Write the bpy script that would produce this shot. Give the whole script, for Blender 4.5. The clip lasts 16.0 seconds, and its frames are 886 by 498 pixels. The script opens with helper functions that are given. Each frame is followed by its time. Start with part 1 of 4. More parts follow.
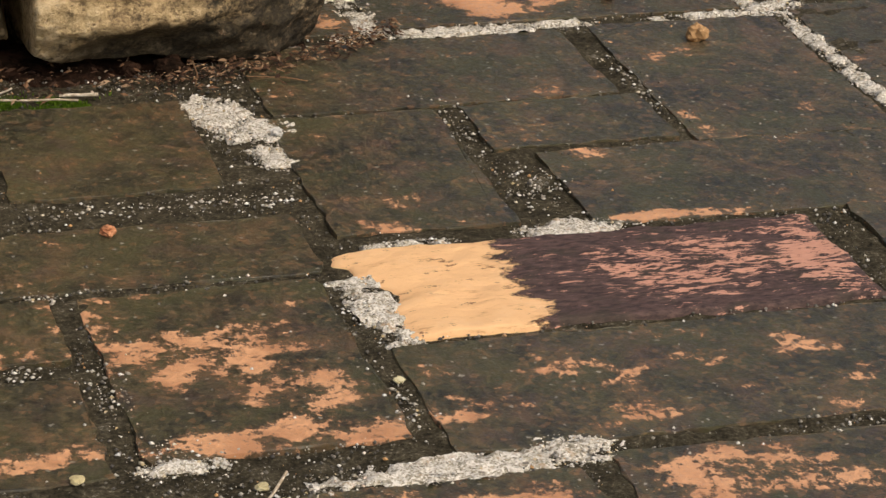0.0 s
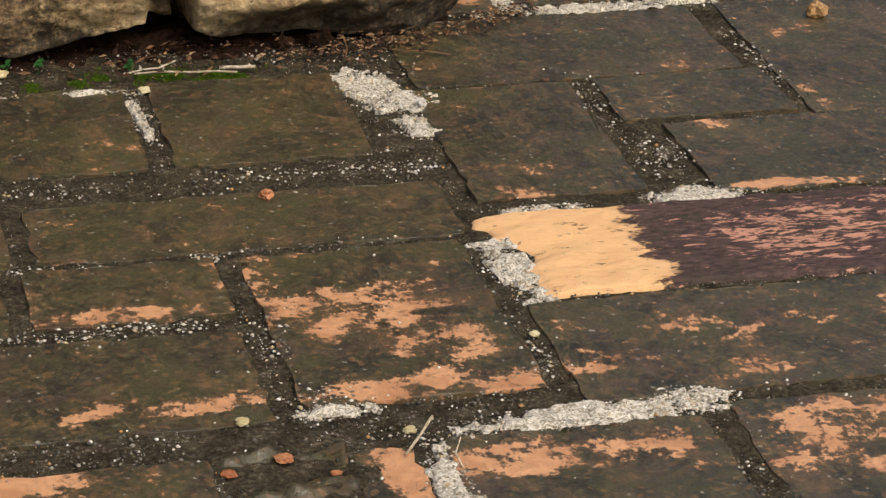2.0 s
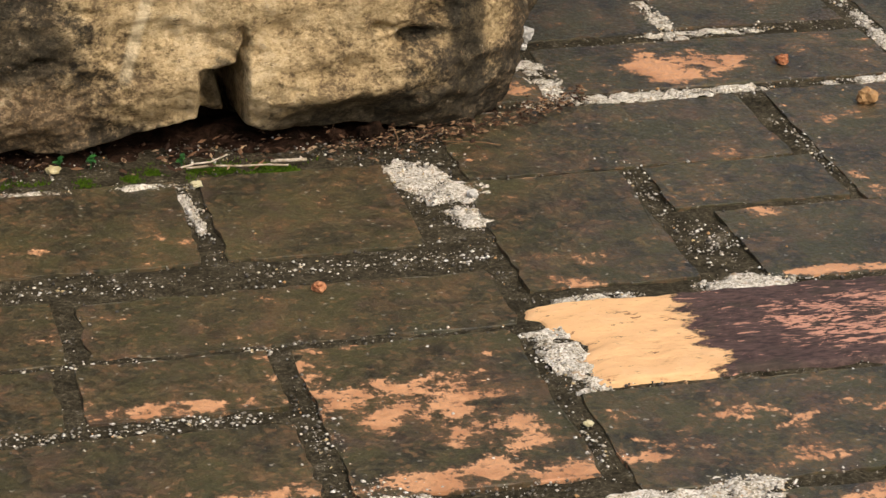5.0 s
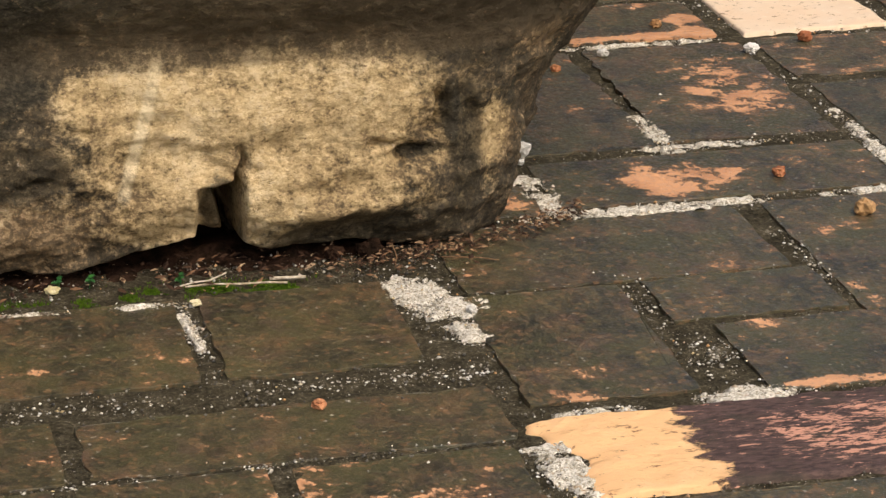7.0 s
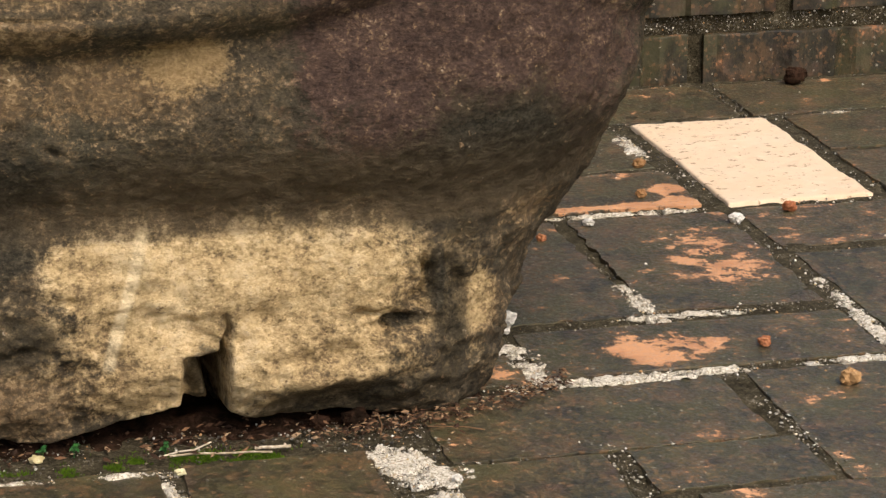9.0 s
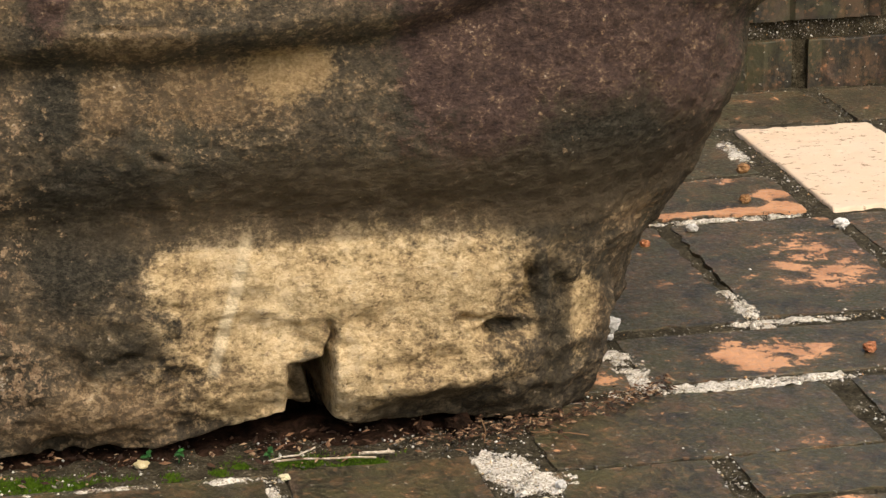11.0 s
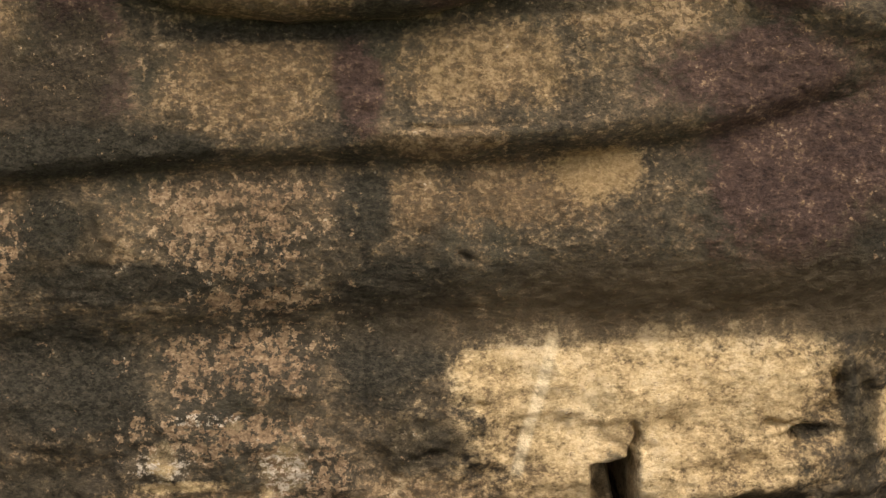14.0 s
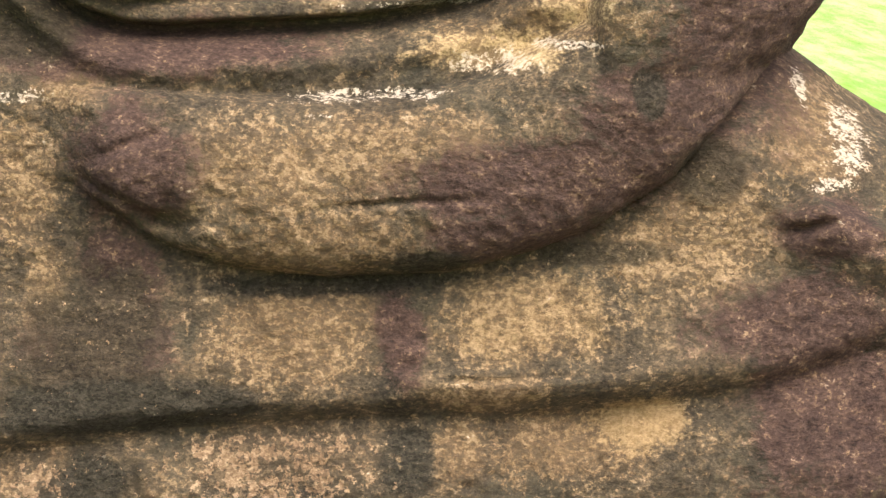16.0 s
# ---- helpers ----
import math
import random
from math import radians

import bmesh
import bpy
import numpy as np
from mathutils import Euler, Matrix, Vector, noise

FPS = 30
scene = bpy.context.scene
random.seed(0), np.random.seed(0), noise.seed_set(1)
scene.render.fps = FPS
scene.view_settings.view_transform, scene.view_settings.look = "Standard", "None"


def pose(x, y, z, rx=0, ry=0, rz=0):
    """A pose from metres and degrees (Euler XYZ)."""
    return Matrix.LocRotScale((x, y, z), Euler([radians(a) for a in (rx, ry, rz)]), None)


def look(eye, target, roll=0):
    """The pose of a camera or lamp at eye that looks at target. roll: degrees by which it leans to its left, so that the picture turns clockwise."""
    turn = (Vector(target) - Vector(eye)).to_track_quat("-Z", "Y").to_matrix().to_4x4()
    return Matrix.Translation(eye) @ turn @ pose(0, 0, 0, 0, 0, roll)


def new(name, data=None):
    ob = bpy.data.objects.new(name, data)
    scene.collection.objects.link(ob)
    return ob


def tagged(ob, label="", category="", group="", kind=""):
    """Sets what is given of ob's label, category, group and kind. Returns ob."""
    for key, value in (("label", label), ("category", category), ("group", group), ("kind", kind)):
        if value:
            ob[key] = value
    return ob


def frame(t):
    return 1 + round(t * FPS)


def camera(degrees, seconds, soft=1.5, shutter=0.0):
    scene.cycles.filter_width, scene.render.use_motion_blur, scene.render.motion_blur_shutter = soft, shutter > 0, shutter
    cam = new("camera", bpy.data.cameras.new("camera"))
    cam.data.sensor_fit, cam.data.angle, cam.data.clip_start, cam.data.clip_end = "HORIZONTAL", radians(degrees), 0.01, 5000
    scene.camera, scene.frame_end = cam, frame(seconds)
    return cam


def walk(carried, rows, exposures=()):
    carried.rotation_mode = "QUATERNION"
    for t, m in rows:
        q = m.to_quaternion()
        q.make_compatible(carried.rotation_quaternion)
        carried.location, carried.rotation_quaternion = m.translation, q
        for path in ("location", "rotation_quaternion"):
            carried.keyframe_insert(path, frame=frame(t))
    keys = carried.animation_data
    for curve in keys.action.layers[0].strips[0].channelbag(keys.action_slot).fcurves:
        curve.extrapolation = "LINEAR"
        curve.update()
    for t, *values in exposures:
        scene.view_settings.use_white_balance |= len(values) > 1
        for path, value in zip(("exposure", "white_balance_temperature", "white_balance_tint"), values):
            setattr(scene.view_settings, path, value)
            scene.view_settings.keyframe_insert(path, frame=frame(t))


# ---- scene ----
cam = camera(17.822, 16.0, soft=1.4)
PATH = [
    (0, pose(0.0529, 0.1593, 0.9213, 66.496, -2.254, -16.496)),
    (0.5, pose(0.0000, 0.0000, 1.0000, 65.452, -2.072, -15.065)),
    (1, pose(0.0000, 0.0000, 1.0000, 65.403, -1.935, -14.292)),
    (1.5, pose(0.0000, 0.0000, 1.0000, 65.396, -1.699, -13.900)),
    (2, pose(0.0000, 0.0000, 1.0000, 65.551, -1.577, -13.920)),
    (2.5, pose(0.0000, 0.0000, 1.0000, 65.541, -1.460, -13.934)),
    (3, pose(0.0000, 0.0000, 1.0000, 65.908, -1.427, -13.562)),
    (3.5, pose(0.0000, 0.0000, 1.0000, 66.863, -1.379, -13.445)),
    (4, pose(0.0000, 0.0000, 1.0000, 67.102, -1.199, -13.476)),
    (4.2, pose(0.0000, 0.0000, 1.0000, 67.117, -1.051, -13.368)),
    (6.3, pose(0.0000, 0.0000, 1.0000, 68.577, -0.066, -13.468)),
    (6.5, pose(0.0000, 0.0000, 1.0000, 68.855, -0.056, -13.532)),
    (7, pose(0.0000, 0.0000, 1.0000, 69.724, 0.060, -13.464)),
    (7.5, pose(0.0000, 0.0000, 1.0000, 71.087, -0.052, -13.778)),
    (8, pose(0.0000, 0.0000, 1.0000, 71.867, -0.073, -13.685)),
    (8.2, pose(0.0000, 0.0000, 1.0000, 72.507, -0.125, -13.844)),
    (10.3, pose(0.0000, 0.0000, 1.0000, 73.331, 0.154, -12.855)),
    (10.5, pose(0.0000, 0.0000, 1.0000, 73.242, 0.268, -12.599)),
    (11, pose(0.0000, 0.0000, 1.0000, 73.278, 0.567, -11.727)),
    (11.5, pose(0.0000, 0.0000, 1.0000, 73.368, 0.711, -10.713)),
    (12, pose(0.0000, 0.0000, 1.0000, 73.844, 0.977, -9.226)),
    (12.5, pose(0.0000, 0.0000, 1.0000, 73.791, 1.163, -7.292)),
    (13, pose(0.0000, 0.0000, 1.0000, 73.737, 1.259, -6.255)),
    (13.5, pose(0.0000, 0.0000, 1.0000, 74.333, 1.227, -5.635)),
    (14, pose(0.0000, 0.0000, 1.0000, 75.396, 1.027, -5.398)),
    (14.5, pose(0.0000, 0.0000, 1.0000, 76.784, 1.481, -4.831)),
    (15, pose(0.0000, 0.0000, 1.0000, 77.900, 1.646, -4.263)),
    (15.5, pose(0.0000, 0.0000, 1.0000, 79.320, 1.576, -4.612)),
    (16, pose(0.0000, 0.0000, 1.0000, 80.534, 1.569, -4.630)),
]
walk(cam, PATH, exposures=[(0, -0.2, 6720, 10), (3, -0.18, 6720, 10), (4, -0.08, 6720, 10), (7, 0.05, 6720, 10), (8, 0.16, 6720, 10), (10.3, 0.18, 6720, 10), (11.5, 0.18, 6720, 10), (13, 0.22, 6720, 10), (14.5, 0.34, 6700, 10), (15.2, 0.72, 6580, 11), (16, 1.2, 6480, 12)])

# ---- light: overcast sky, weak wide sun ----
world = bpy.data.worlds.new("overcast_sky")
scene.world = world
world.use_nodes = True
wn = world.node_tree.nodes
sky = wn.new("ShaderNodeTexSky")
sky.sky_type = "NISHITA"
sky.sun_disc = False
sky.sun_elevation = radians(53)
sky.sun_rotation = radians(154)
sky.air_density, sky.dust_density, sky.ozone_density = 1.0, 6.0, 0.6
wn["Background"].inputs["Strength"].default_value = 0.15
world.node_tree.links.new(sky.outputs[0], wn["Background"].inputs["Color"])
sun_data = bpy.data.lights.new("sun", "SUN")
sun_data.energy, sun_data.angle, sun_data.color = 1.4, radians(35), (1.0, 0.95, 0.86)
sun = new("sun", sun_data)
sun.matrix_world = look((1.2, -2.5, 3.7), (0, 0, 0))
scene.view_settings.exposure = 0.0


# ---- materials ----
class Mat:
    """A small builder of node materials in world-size coordinates."""

    def __init__(self, name, rough=0.8, spec=0.3):
        self.m = bpy.data.materials.new(name)
        self.m.use_nodes = True
        self.t = self.m.node_tree
        self.b = self.t.nodes["Principled BSDF"]
        self.b.inputs["Roughness"].default_value = rough
        self.b.inputs["Specular IOR Level"].default_value = spec
        g = self.t.nodes.new("ShaderNodeNewGeometry")
        self.pos, self.island = g.outputs["Position"], g.outputs["Random Per Island"]
        self.rand = self.t.nodes.new("ShaderNodeObjectInfo").outputs["Random"]

    def put(self, sock, v):
        if isinstance(v, bpy.types.NodeSocket):
            self.t.links.new(v, sock)
        elif isinstance(v, tuple) and len(v) == 3 and sock.type == "RGBA":
            sock.default_value = (*v, 1)
        else:
            sock.default_value = v

    def math(self, op, a, b=0.0, c=0.0, clamp=False):
        n = self.t.nodes.new("ShaderNodeMath")
        n.operation, n.use_clamp = op, clamp
        for s, v in zip(n.inputs, (a, b, c)):
            self.put(s, v)
        return n.outputs[0]

    def add(self, *v):
        r = v[0]
        for x in v[1:]:
            r = self.math("ADD", r, x)
        return r

    def mul(self, a, b):
        return self.math("MULTIPLY", a, b)

    def vec(self, op, a, b):
        n = self.t.nodes.new("ShaderNodeVectorMath")
        n.operation = op
        self.put(n.inputs[0], a)
        self.put(n.inputs[1], b)
        return n.outputs["Value"] if op == "LENGTH" else n.outputs[0]

    def noise(self, scale, detail=4.0, rough=0.6, stretch=(1, 1, 1), shift=None):
        v = self.vec("MULTIPLY", self.pos, stretch)
        if shift is not None:
            v = self.vec("ADD", v, shift)
        n = self.t.nodes.new("ShaderNodeTexNoise")
        self.put(n.inputs["Vector"], v)
        n.inputs["Scale"].default_value, n.inputs["Detail"].default_value, n.inputs["Roughness"].default_value = scale, detail, rough
        return n.outputs[0]

    def grain(self, scale, stretch=(1, 1, 1)):
        """A random value for each grain of about 1 / scale metres."""
        wob = self.vec("MULTIPLY", self.pos, stretch)
        n = self.t.nodes.new("ShaderNodeTexNoise")
        self.put(n.inputs["Vector"], wob)
        n.inputs["Scale"].default_value = scale * 0.7
        bend = self.vec("MULTIPLY", n.outputs["Color"], (0.9 / scale,) * 3)
        v = self.t.nodes.new("ShaderNodeTexVoronoi")
        self.put(v.inputs["Vector"], self.vec("ADD", wob, bend))
        v.inputs["Scale"].default_value = scale
        sep = self.t.nodes.new("ShaderNodeSeparateColor")
        self.put(sep.inputs[0], v.outputs["Color"])
        return sep.outputs[0]

    def span(self, v, a, b, c=0.0, d=1.0):
        n = self.t.nodes.new("ShaderNodeMapRange")
        n.interpolation_type = "SMOOTHSTEP"
        for s, x in zip(n.inputs, (v, a, b, c, d)):
            self.put(s, x)
        return n.outputs[0]

    def ramp(self, v, *stops):
        n = self.t.nodes.new("ShaderNodeValToRGB")
        e = n.color_ramp.elements
        while len(e) < len(stops):
            e.new(0.5)
        for k, (p, c) in zip(e, stops):
            k.position, k.color = p, (*c, 1)
        self.put(n.inputs[0], v)
        return n.outputs[0]

    def mix(self, f, a, b, kind="MIX"):
        n = self.t.nodes.new("ShaderNodeMix")
        n.data_type, n.blend_type = "RGBA", kind
        self.put(n.inputs[0], f)
        self.put(n.inputs[6], a)
        self.put(n.inputs[7], b)
        return n.outputs[2]

    def spot(self, centre, radii, edge, wob=0.5):
        """1 inside a worn patch with a ragged outline, 0 outside."""
        v = self.vec("SUBTRACT", self.pos, centre)
        v = self.vec("MULTIPLY", v, tuple(0.0 if r == 0 else 1.0 / r for r in radii))
        d = self.add(self.vec("LENGTH", v, (0, 0, 0)), self.mul(self.math("SUBTRACT", edge, 0.5), -2.0 * wob))
        return self.span(d, 1.45, 0.5)

    def bump(self, *layers):
        last = None
        for h, dist in layers:
            n = self.t.nodes.new("ShaderNodeBump")
            n.inputs["Strength"].default_value, n.inputs["Distance"].default_value = 1.0, dist
            self.put(n.inputs["Height"], h)
            if last is not None:
                self.t.links.new(last, n.inputs["Normal"])
            last = n.outputs[0]
        self.t.links.new(last, self.b.inputs["Normal"])

    def color(self, c):
        self.put(self.b.inputs["Base Color"], c)
        return self

    def rough(self, r):
        self.put(self.b.inputs["Roughness"], r)


# stains on the stone, some holding painted shade: centre x z, half width, half height
OCHRE_A = ((0.052, 0.485, 0.081, 0.044), (0.268, 0.492, 0.081, 0.041), (0.238, 0.422, 0.059, 0.019), (0.405, 0.546, 0.065, 0.028), (0.031, 0.367, 0.092, 0.03),
           (-0.199, 0.355, 0.043, 0.025), (-0.191, 0.644, 0.032, 0.066), (0.036, 0.641, 0.08, 0.049), (0.128, 0.664, 0.08, 0.033), (0.082, 0.575, 0.096, 0.033),
           (0.46, 0.56, 0.065, 0.061), (0.325, 0.774, 0.075, 0.019), (0.259, 0.752, 0.059, 0.022))
OCHRE_B = ((0.19, 0.055, 0.10, 0.035), (-0.02, 0.055, 0.12, 0.03), (-0.145, 0.727, 0.032, 0.022), (0.571, 0.652, 0.05, 0.051), (-0.171, 0.51, 0.022, 0.066), (0.209, 0.672, 0.043, 0.022), (0.211, 0.364, 0.027, 0.028), (-0.171, 0.354, 0.022, 0.033), (-0.109, 0.329, 0.049, 0.022), (0.309, 0.365, 0.071, 0.033),
           (0.79, 0.315, 0.020, 0.05), (0.76, 0.36, 0.016, 0.03), (0.748, 0.205, 0.035, 0.018), (0.693, 0.108, 0.023, 0.03))
SCALY = ((0.037, 0.345, 0.085, 0.045), (0.031, 0.215, 0.085, 0.042), (0.01, 0.140, 0.09, 0.030), (-0.19, 0.345, 0.03, 0.04), (0.06, 0.27, 0.08, 0.02), (0.03, 0.375, 0.10, 0.02), (0.10, 0.09, 0.05, 0.04))
BARE = ((0.255, 0.748, 0.07, 0.018), (0.45, 0.055, 0.12, 0.03), (0.33, 0.790, 0.03, 0.02), (0.30, 0.20, 0.04, 0.012), (0.42, 0.045, 0.10, 0.02), (0.494, 0.16, 0.134, 0.057), (0.343, 0.146, 0.05, 0.073), (0.335, 0.066, 0.061, 0.031), (0.499, 0.091, 0.09, 0.034),
        (-0.041, 0.118, 0.015, 0.021), (0.076, 0.106, 0.023, 0.025), (0.061, 0.075, 0.011, 0.017), (0.685, 0.114, 0.023, 0.03),
        (0.028, 0.15, 0.008, 0.007), (-0.039, 0.415, 0.01, 0.004), (0.288, 0.176, 0.044, 0.039),
        (-0.024, 0.091, 0.039, 0.007))
# spots just under the forearm paint its shadow into the colour
FILM_AND_SHADE = ((0.64, 0.262, 0.07, 0.030), (0.70, 0.275, 0.07, 0.045), (0.192, 0.276, 0.06, 0.031), (0.176, 0.216, 0.049, 0.047), (0.156, 0.366, 0.019, 0.019), (-0.057, 0.296, 0.081, 0.019), (-0.116, 0.197, 0.071, 0.05),
        (0.638, 0.152, 0.009, 0.032), (0.605, 0.11, 0.023, 0.007), (-0.116, 0.425, 0.119, 0.023), (0.16, 0.361, 0.024, 0.03), (-0.138, 0.353, 0.027, 0.025),
        (0.183, 0.552, 0.032, 0.012), (0.102, 0.531, 0.118, 0.009), (0.392, 0.706, 0.015, 0.022))
# slot, crease and underside spots paint in shade along with the growth
GROWTH_AND_SHADE = ((0.398, 0.066, 0.016, 0.030), (0.484, 0.26, 0.182, 0.018), (0.66, 0.232, 0.06, 0.035), (0.55, 0.035, 0.10, 0.02), (0.21, 0.12, 0.04, 0.025), (0.655, 0.11, 0.018, 0.06), (0.71, 0.28, 0.11, 0.06), (-0.104, 0.421, 0.097, 0.022),
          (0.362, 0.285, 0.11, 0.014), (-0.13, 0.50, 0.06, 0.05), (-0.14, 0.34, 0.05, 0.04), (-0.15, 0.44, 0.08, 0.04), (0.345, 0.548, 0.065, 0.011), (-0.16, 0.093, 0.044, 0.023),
          (-0.185, 0.776, 0.048, 0.027), (0.456, 0.625, 0.033, 0.033))
RUST = ((0.32, 0.63, 0.145, 0.041), (0.421, 0.684, 0.098, 0.055), (-0.09, 0.656, 0.056, 0.06), (-0.107, 0.524, 0.04, 0.066), (0.159, 0.475, 0.023, 0.044),
        (-0.075, 0.759, 0.176, 0.027), (0.57, 0.566, 0.049, 0.028), (0.535, 0.475, 0.093, 0.042), (0.572, 0.402, 0.083, 0.062),
        (0.265, 0.578, 0.081, 0.027), (0.62, 0.36, 0.12, 0.09), (0.72, 0.36, 0.14, 0.12), (0.72, 0.28, 0.11, 0.05), (0.50, 0.76, 0.10, 0.10), (0.24, 0.62, 0.06, 0.03), (-0.127, 0.486, 0.07, 0.044), (0.673, 0.268, 0.079, 0.052), (0.559, 0.372, 0.066, 0.051))
WHITE = ((0.254, 0.737, 0.046, 0.012), (0.319, 0.752, 0.032, 0.005), (0.086, 0.694, 0.014, 0.003), (0.13, 0.709, 0.075, 0.007), (-0.193, 0.718, 0.027, 0.008),
         (0.607, 0.641, 0.022, 0.031), (0.578, 0.603, 0.027, 0.007), (0.186, 0.79, 0.075, 0.004), (0.568, 0.688, 0.01, 0.017), (-0.039, 0.112, 0.028, 0.02),
         (0.076, 0.103, 0.028, 0.023), (0.001, 0.158, 0.033, 0.007))


def stone_material():
    k = Mat("weathered_sandstone", 0.9, 0.15)
    big = k.noise(7, 5, 0.62)
    mid = k.noise(34, 6, 0.70, (1, 1, 1.15))
    cloud = k.noise(150, 5, 0.74)
    grit_a, grit_b = k.grain(430, (0.8, 1, 1.1)), k.grain(200, (0.8, 1, 1.1))
    fine = k.add(k.mul(cloud, 0.62), k.mul(grit_a, 0.19), k.mul(grit_b, 0.06), 0.065)
    edge = k.add(k.mul(k.noise(17, 6, 0.74, (1, 1, 0.8)), 0.6), k.mul(k.noise(75, 5, 0.75), 0.4))
    streak = k.noise(15, 4, 0.6, (1.8, 1.8, 0.2))
    xyz = k.t.nodes.new("ShaderNodeSeparateXYZ")
    k.put(xyz.inputs[0], k.pos)

    def patches(spots, wob=1.5):
        """Where any of these spots lies: centre x z, half width, half height."""
        r = None
        for x, z, rx, rz in spots:
            m = k.spot((x, 0, z), (rx, 0, rz), edge, wob)
            r = m if r is None else k.math("MAXIMUM", r, m)
        return r

    def off(v, gain):
        return k.mul(k.math("SUBTRACT", v, 0.5), gain)

    # grey-brown weathered skin
    tone = k.add(0.5, off(big, 0.5), off(mid, 0.8), off(fine, 1.35), off(streak, 0.8))
    col = k.ramp(tone, (0.20, (0.034, 0.029, 0.021)), (0.42, (0.068, 0.055, 0.037)), (0.58, (0.100, 0.077, 0.049)), (0.82, (0.205, 0.150, 0.090)))
    col = k.mix(k.span(k.noise(9, 5, 0.7, (1, 1, 0.7)), 0.50, 0.66, 0, 0.5), col, k.mix(0.5, col, (0.070, 0.074, 0.052)))
    # ochre lichen broken into small ragged scales
    ochre = k.math("MAXIMUM", patches(OCHRE_A), patches(OCHRE_B))
    fleck = k.add(k.mul(k.noise(150, 5, 0.72), 0.6), k.mul(mid, 0.25), k.mul(grit_b, 0.15), k.mul(k.math("SUBTRACT", ochre, 1.0), 0.13))
    scales = k.ramp(k.add(0.5, off(fine, 1.35), off(mid, 0.5), off(big, 0.7)), (0.3, (0.115, 0.076, 0.041)), (0.5, (0.205, 0.138, 0.074)), (0.75, (0.38, 0.272, 0.155)))
    col = k.mix(k.mul(ochre, 0.45), col, (0.165, 0.112, 0.062))
    col = k.mix(k.span(fleck, 0.425, 0.54, 0, 0.8), col, scales)
    # smooth ochre stone where water runs under the fold
    col = k.mix(k.mul(k.span(k.add(k.math("MAXIMUM", k.spot((0.385, 0, 0.384), (0.050, 0, 0.024), edge, 1.5), k.mul(k.spot((0.285, 0, 0.497), (0.095, 0, 0.050), edge, 1.5), 0.45)), off(mid, 1.0), off(streak, 1.0), off(fine, 0.5)), 0.1, 1.0), 0.75), col, k.mix(k.span(fine, 0.35, 0.65), (0.27, 0.18, 0.086), (0.42, 0.295, 0.15)))
    # bare sandstone
    block = k.mul(k.spot((0.445, 0, 0.135), (0.20, 0, 0.115), edge, 1.4), k.span(k.add(xyz.outputs[2], off(edge, 0.03)), 0.224, 0.206))
    bare = k.add(k.math("MAXIMUM", patches(BARE), k.mul(block, 0.82)), off(mid, 1.2), off(fine, 0.5))
    sand = k.ramp(k.add(0.52, off(big, 1.3), off(mid, 1.2), off(fine, 1.5), off(streak, 0.7)), (0.20, (0.20, 0.14, 0.076)), (0.38, (0.39, 0.282, 0.148)), (0.58, (0.545, 0.402, 0.214)), (0.82, (0.69, 0.54, 0.325)))
    sand = k.mix(k.span(k.noise(85, 5, 0.80, (0.6, 1, 2.0)), 0.59, 0.68, 0, 0.7), sand, (0.12, 0.088, 0.052))
    col = k.mix(k.span(bare, 0.05, 0.95), col, sand)
    # purple-brown rust-like growth with worn grains
    rust = k.add(patches(RUST), off(mid, 0.8), off(fine, 1.2), off(streak, 0.4))
    wine = k.ramp(k.add(0.5, off(fine, 1.25), off(mid, 0.8)), (0.22, (0.030, 0.020, 0.017)), (0.46, (0.066, 0.041, 0.034)), (0.62, (0.096, 0.060, 0.047)), (0.80, (0.21, 0.140, 0.092)))
    col = k.mix(k.span(rust, 0.08, 0.85, 0, 0.92), col, wine)
    # thin dark growth, smooth black film with few grains; both also carry painted shade
    grown_shade = k.mul(patches(GROWTH_AND_SHADE), k.add(1.0, off(mid, 1.4), off(fine, 1.6)))
    col = k.mix(k.span(grown_shade, 0.05, 0.75, 0, 0.85), col, k.ramp(k.add(0.5, off(fine, 1.3), off(mid, 0.5)), (0.3, (0.022, 0.019, 0.013)), (0.62, (0.060, 0.049, 0.031)), (0.85, (0.14, 0.105, 0.062))))
    film_shade = k.mul(patches(FILM_AND_SHADE), k.add(1.0, off(fleck, -3.0), off(mid, 1.6), off(streak, 1.6), off(fine, -1.2)))
    col = k.mix(k.span(film_shade, 0.08, 0.75, 0, 0.85), col, k.mix(k.span(fine, 0.36, 0.66), (0.020, 0.018, 0.013), (0.056, 0.050, 0.036)))
    # crisp lichen scales on a dark ground
    scaly = k.add(patches(SCALY), off(mid, 0.4))
    col = k.mix(k.span(scaly, 0.2, 0.8, 0, 0.6), col, k.mix(k.span(fine, 0.36, 0.66), (0.030, 0.027, 0.020), (0.072, 0.060, 0.042)))
    crisp = k.add(k.mul(k.noise(125, 5, 0.7), 0.7), k.mul(mid, 0.3), k.mul(k.math("SUBTRACT", scaly, 1.0), 0.12))
    col = k.mix(k.span(crisp, 0.485, 0.515, 0, 0.9), col, k.ramp(k.add(0.5, off(fine, 1.5), off(big, 0.6)), (0.3, (0.15, 0.098, 0.058)), (0.55, (0.28, 0.19, 0.112)), (0.75, (0.44, 0.32, 0.20))))
    # overhang shade and weathering painted above the bare block, scraped line down it
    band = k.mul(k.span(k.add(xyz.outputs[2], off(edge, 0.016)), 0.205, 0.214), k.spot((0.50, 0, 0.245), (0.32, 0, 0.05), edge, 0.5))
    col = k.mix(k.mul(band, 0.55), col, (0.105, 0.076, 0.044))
    lean = k.add(xyz.outputs[0], -0.322, k.mul(k.add(xyz.outputs[2], -0.15), -0.31), off(edge, 0.012))
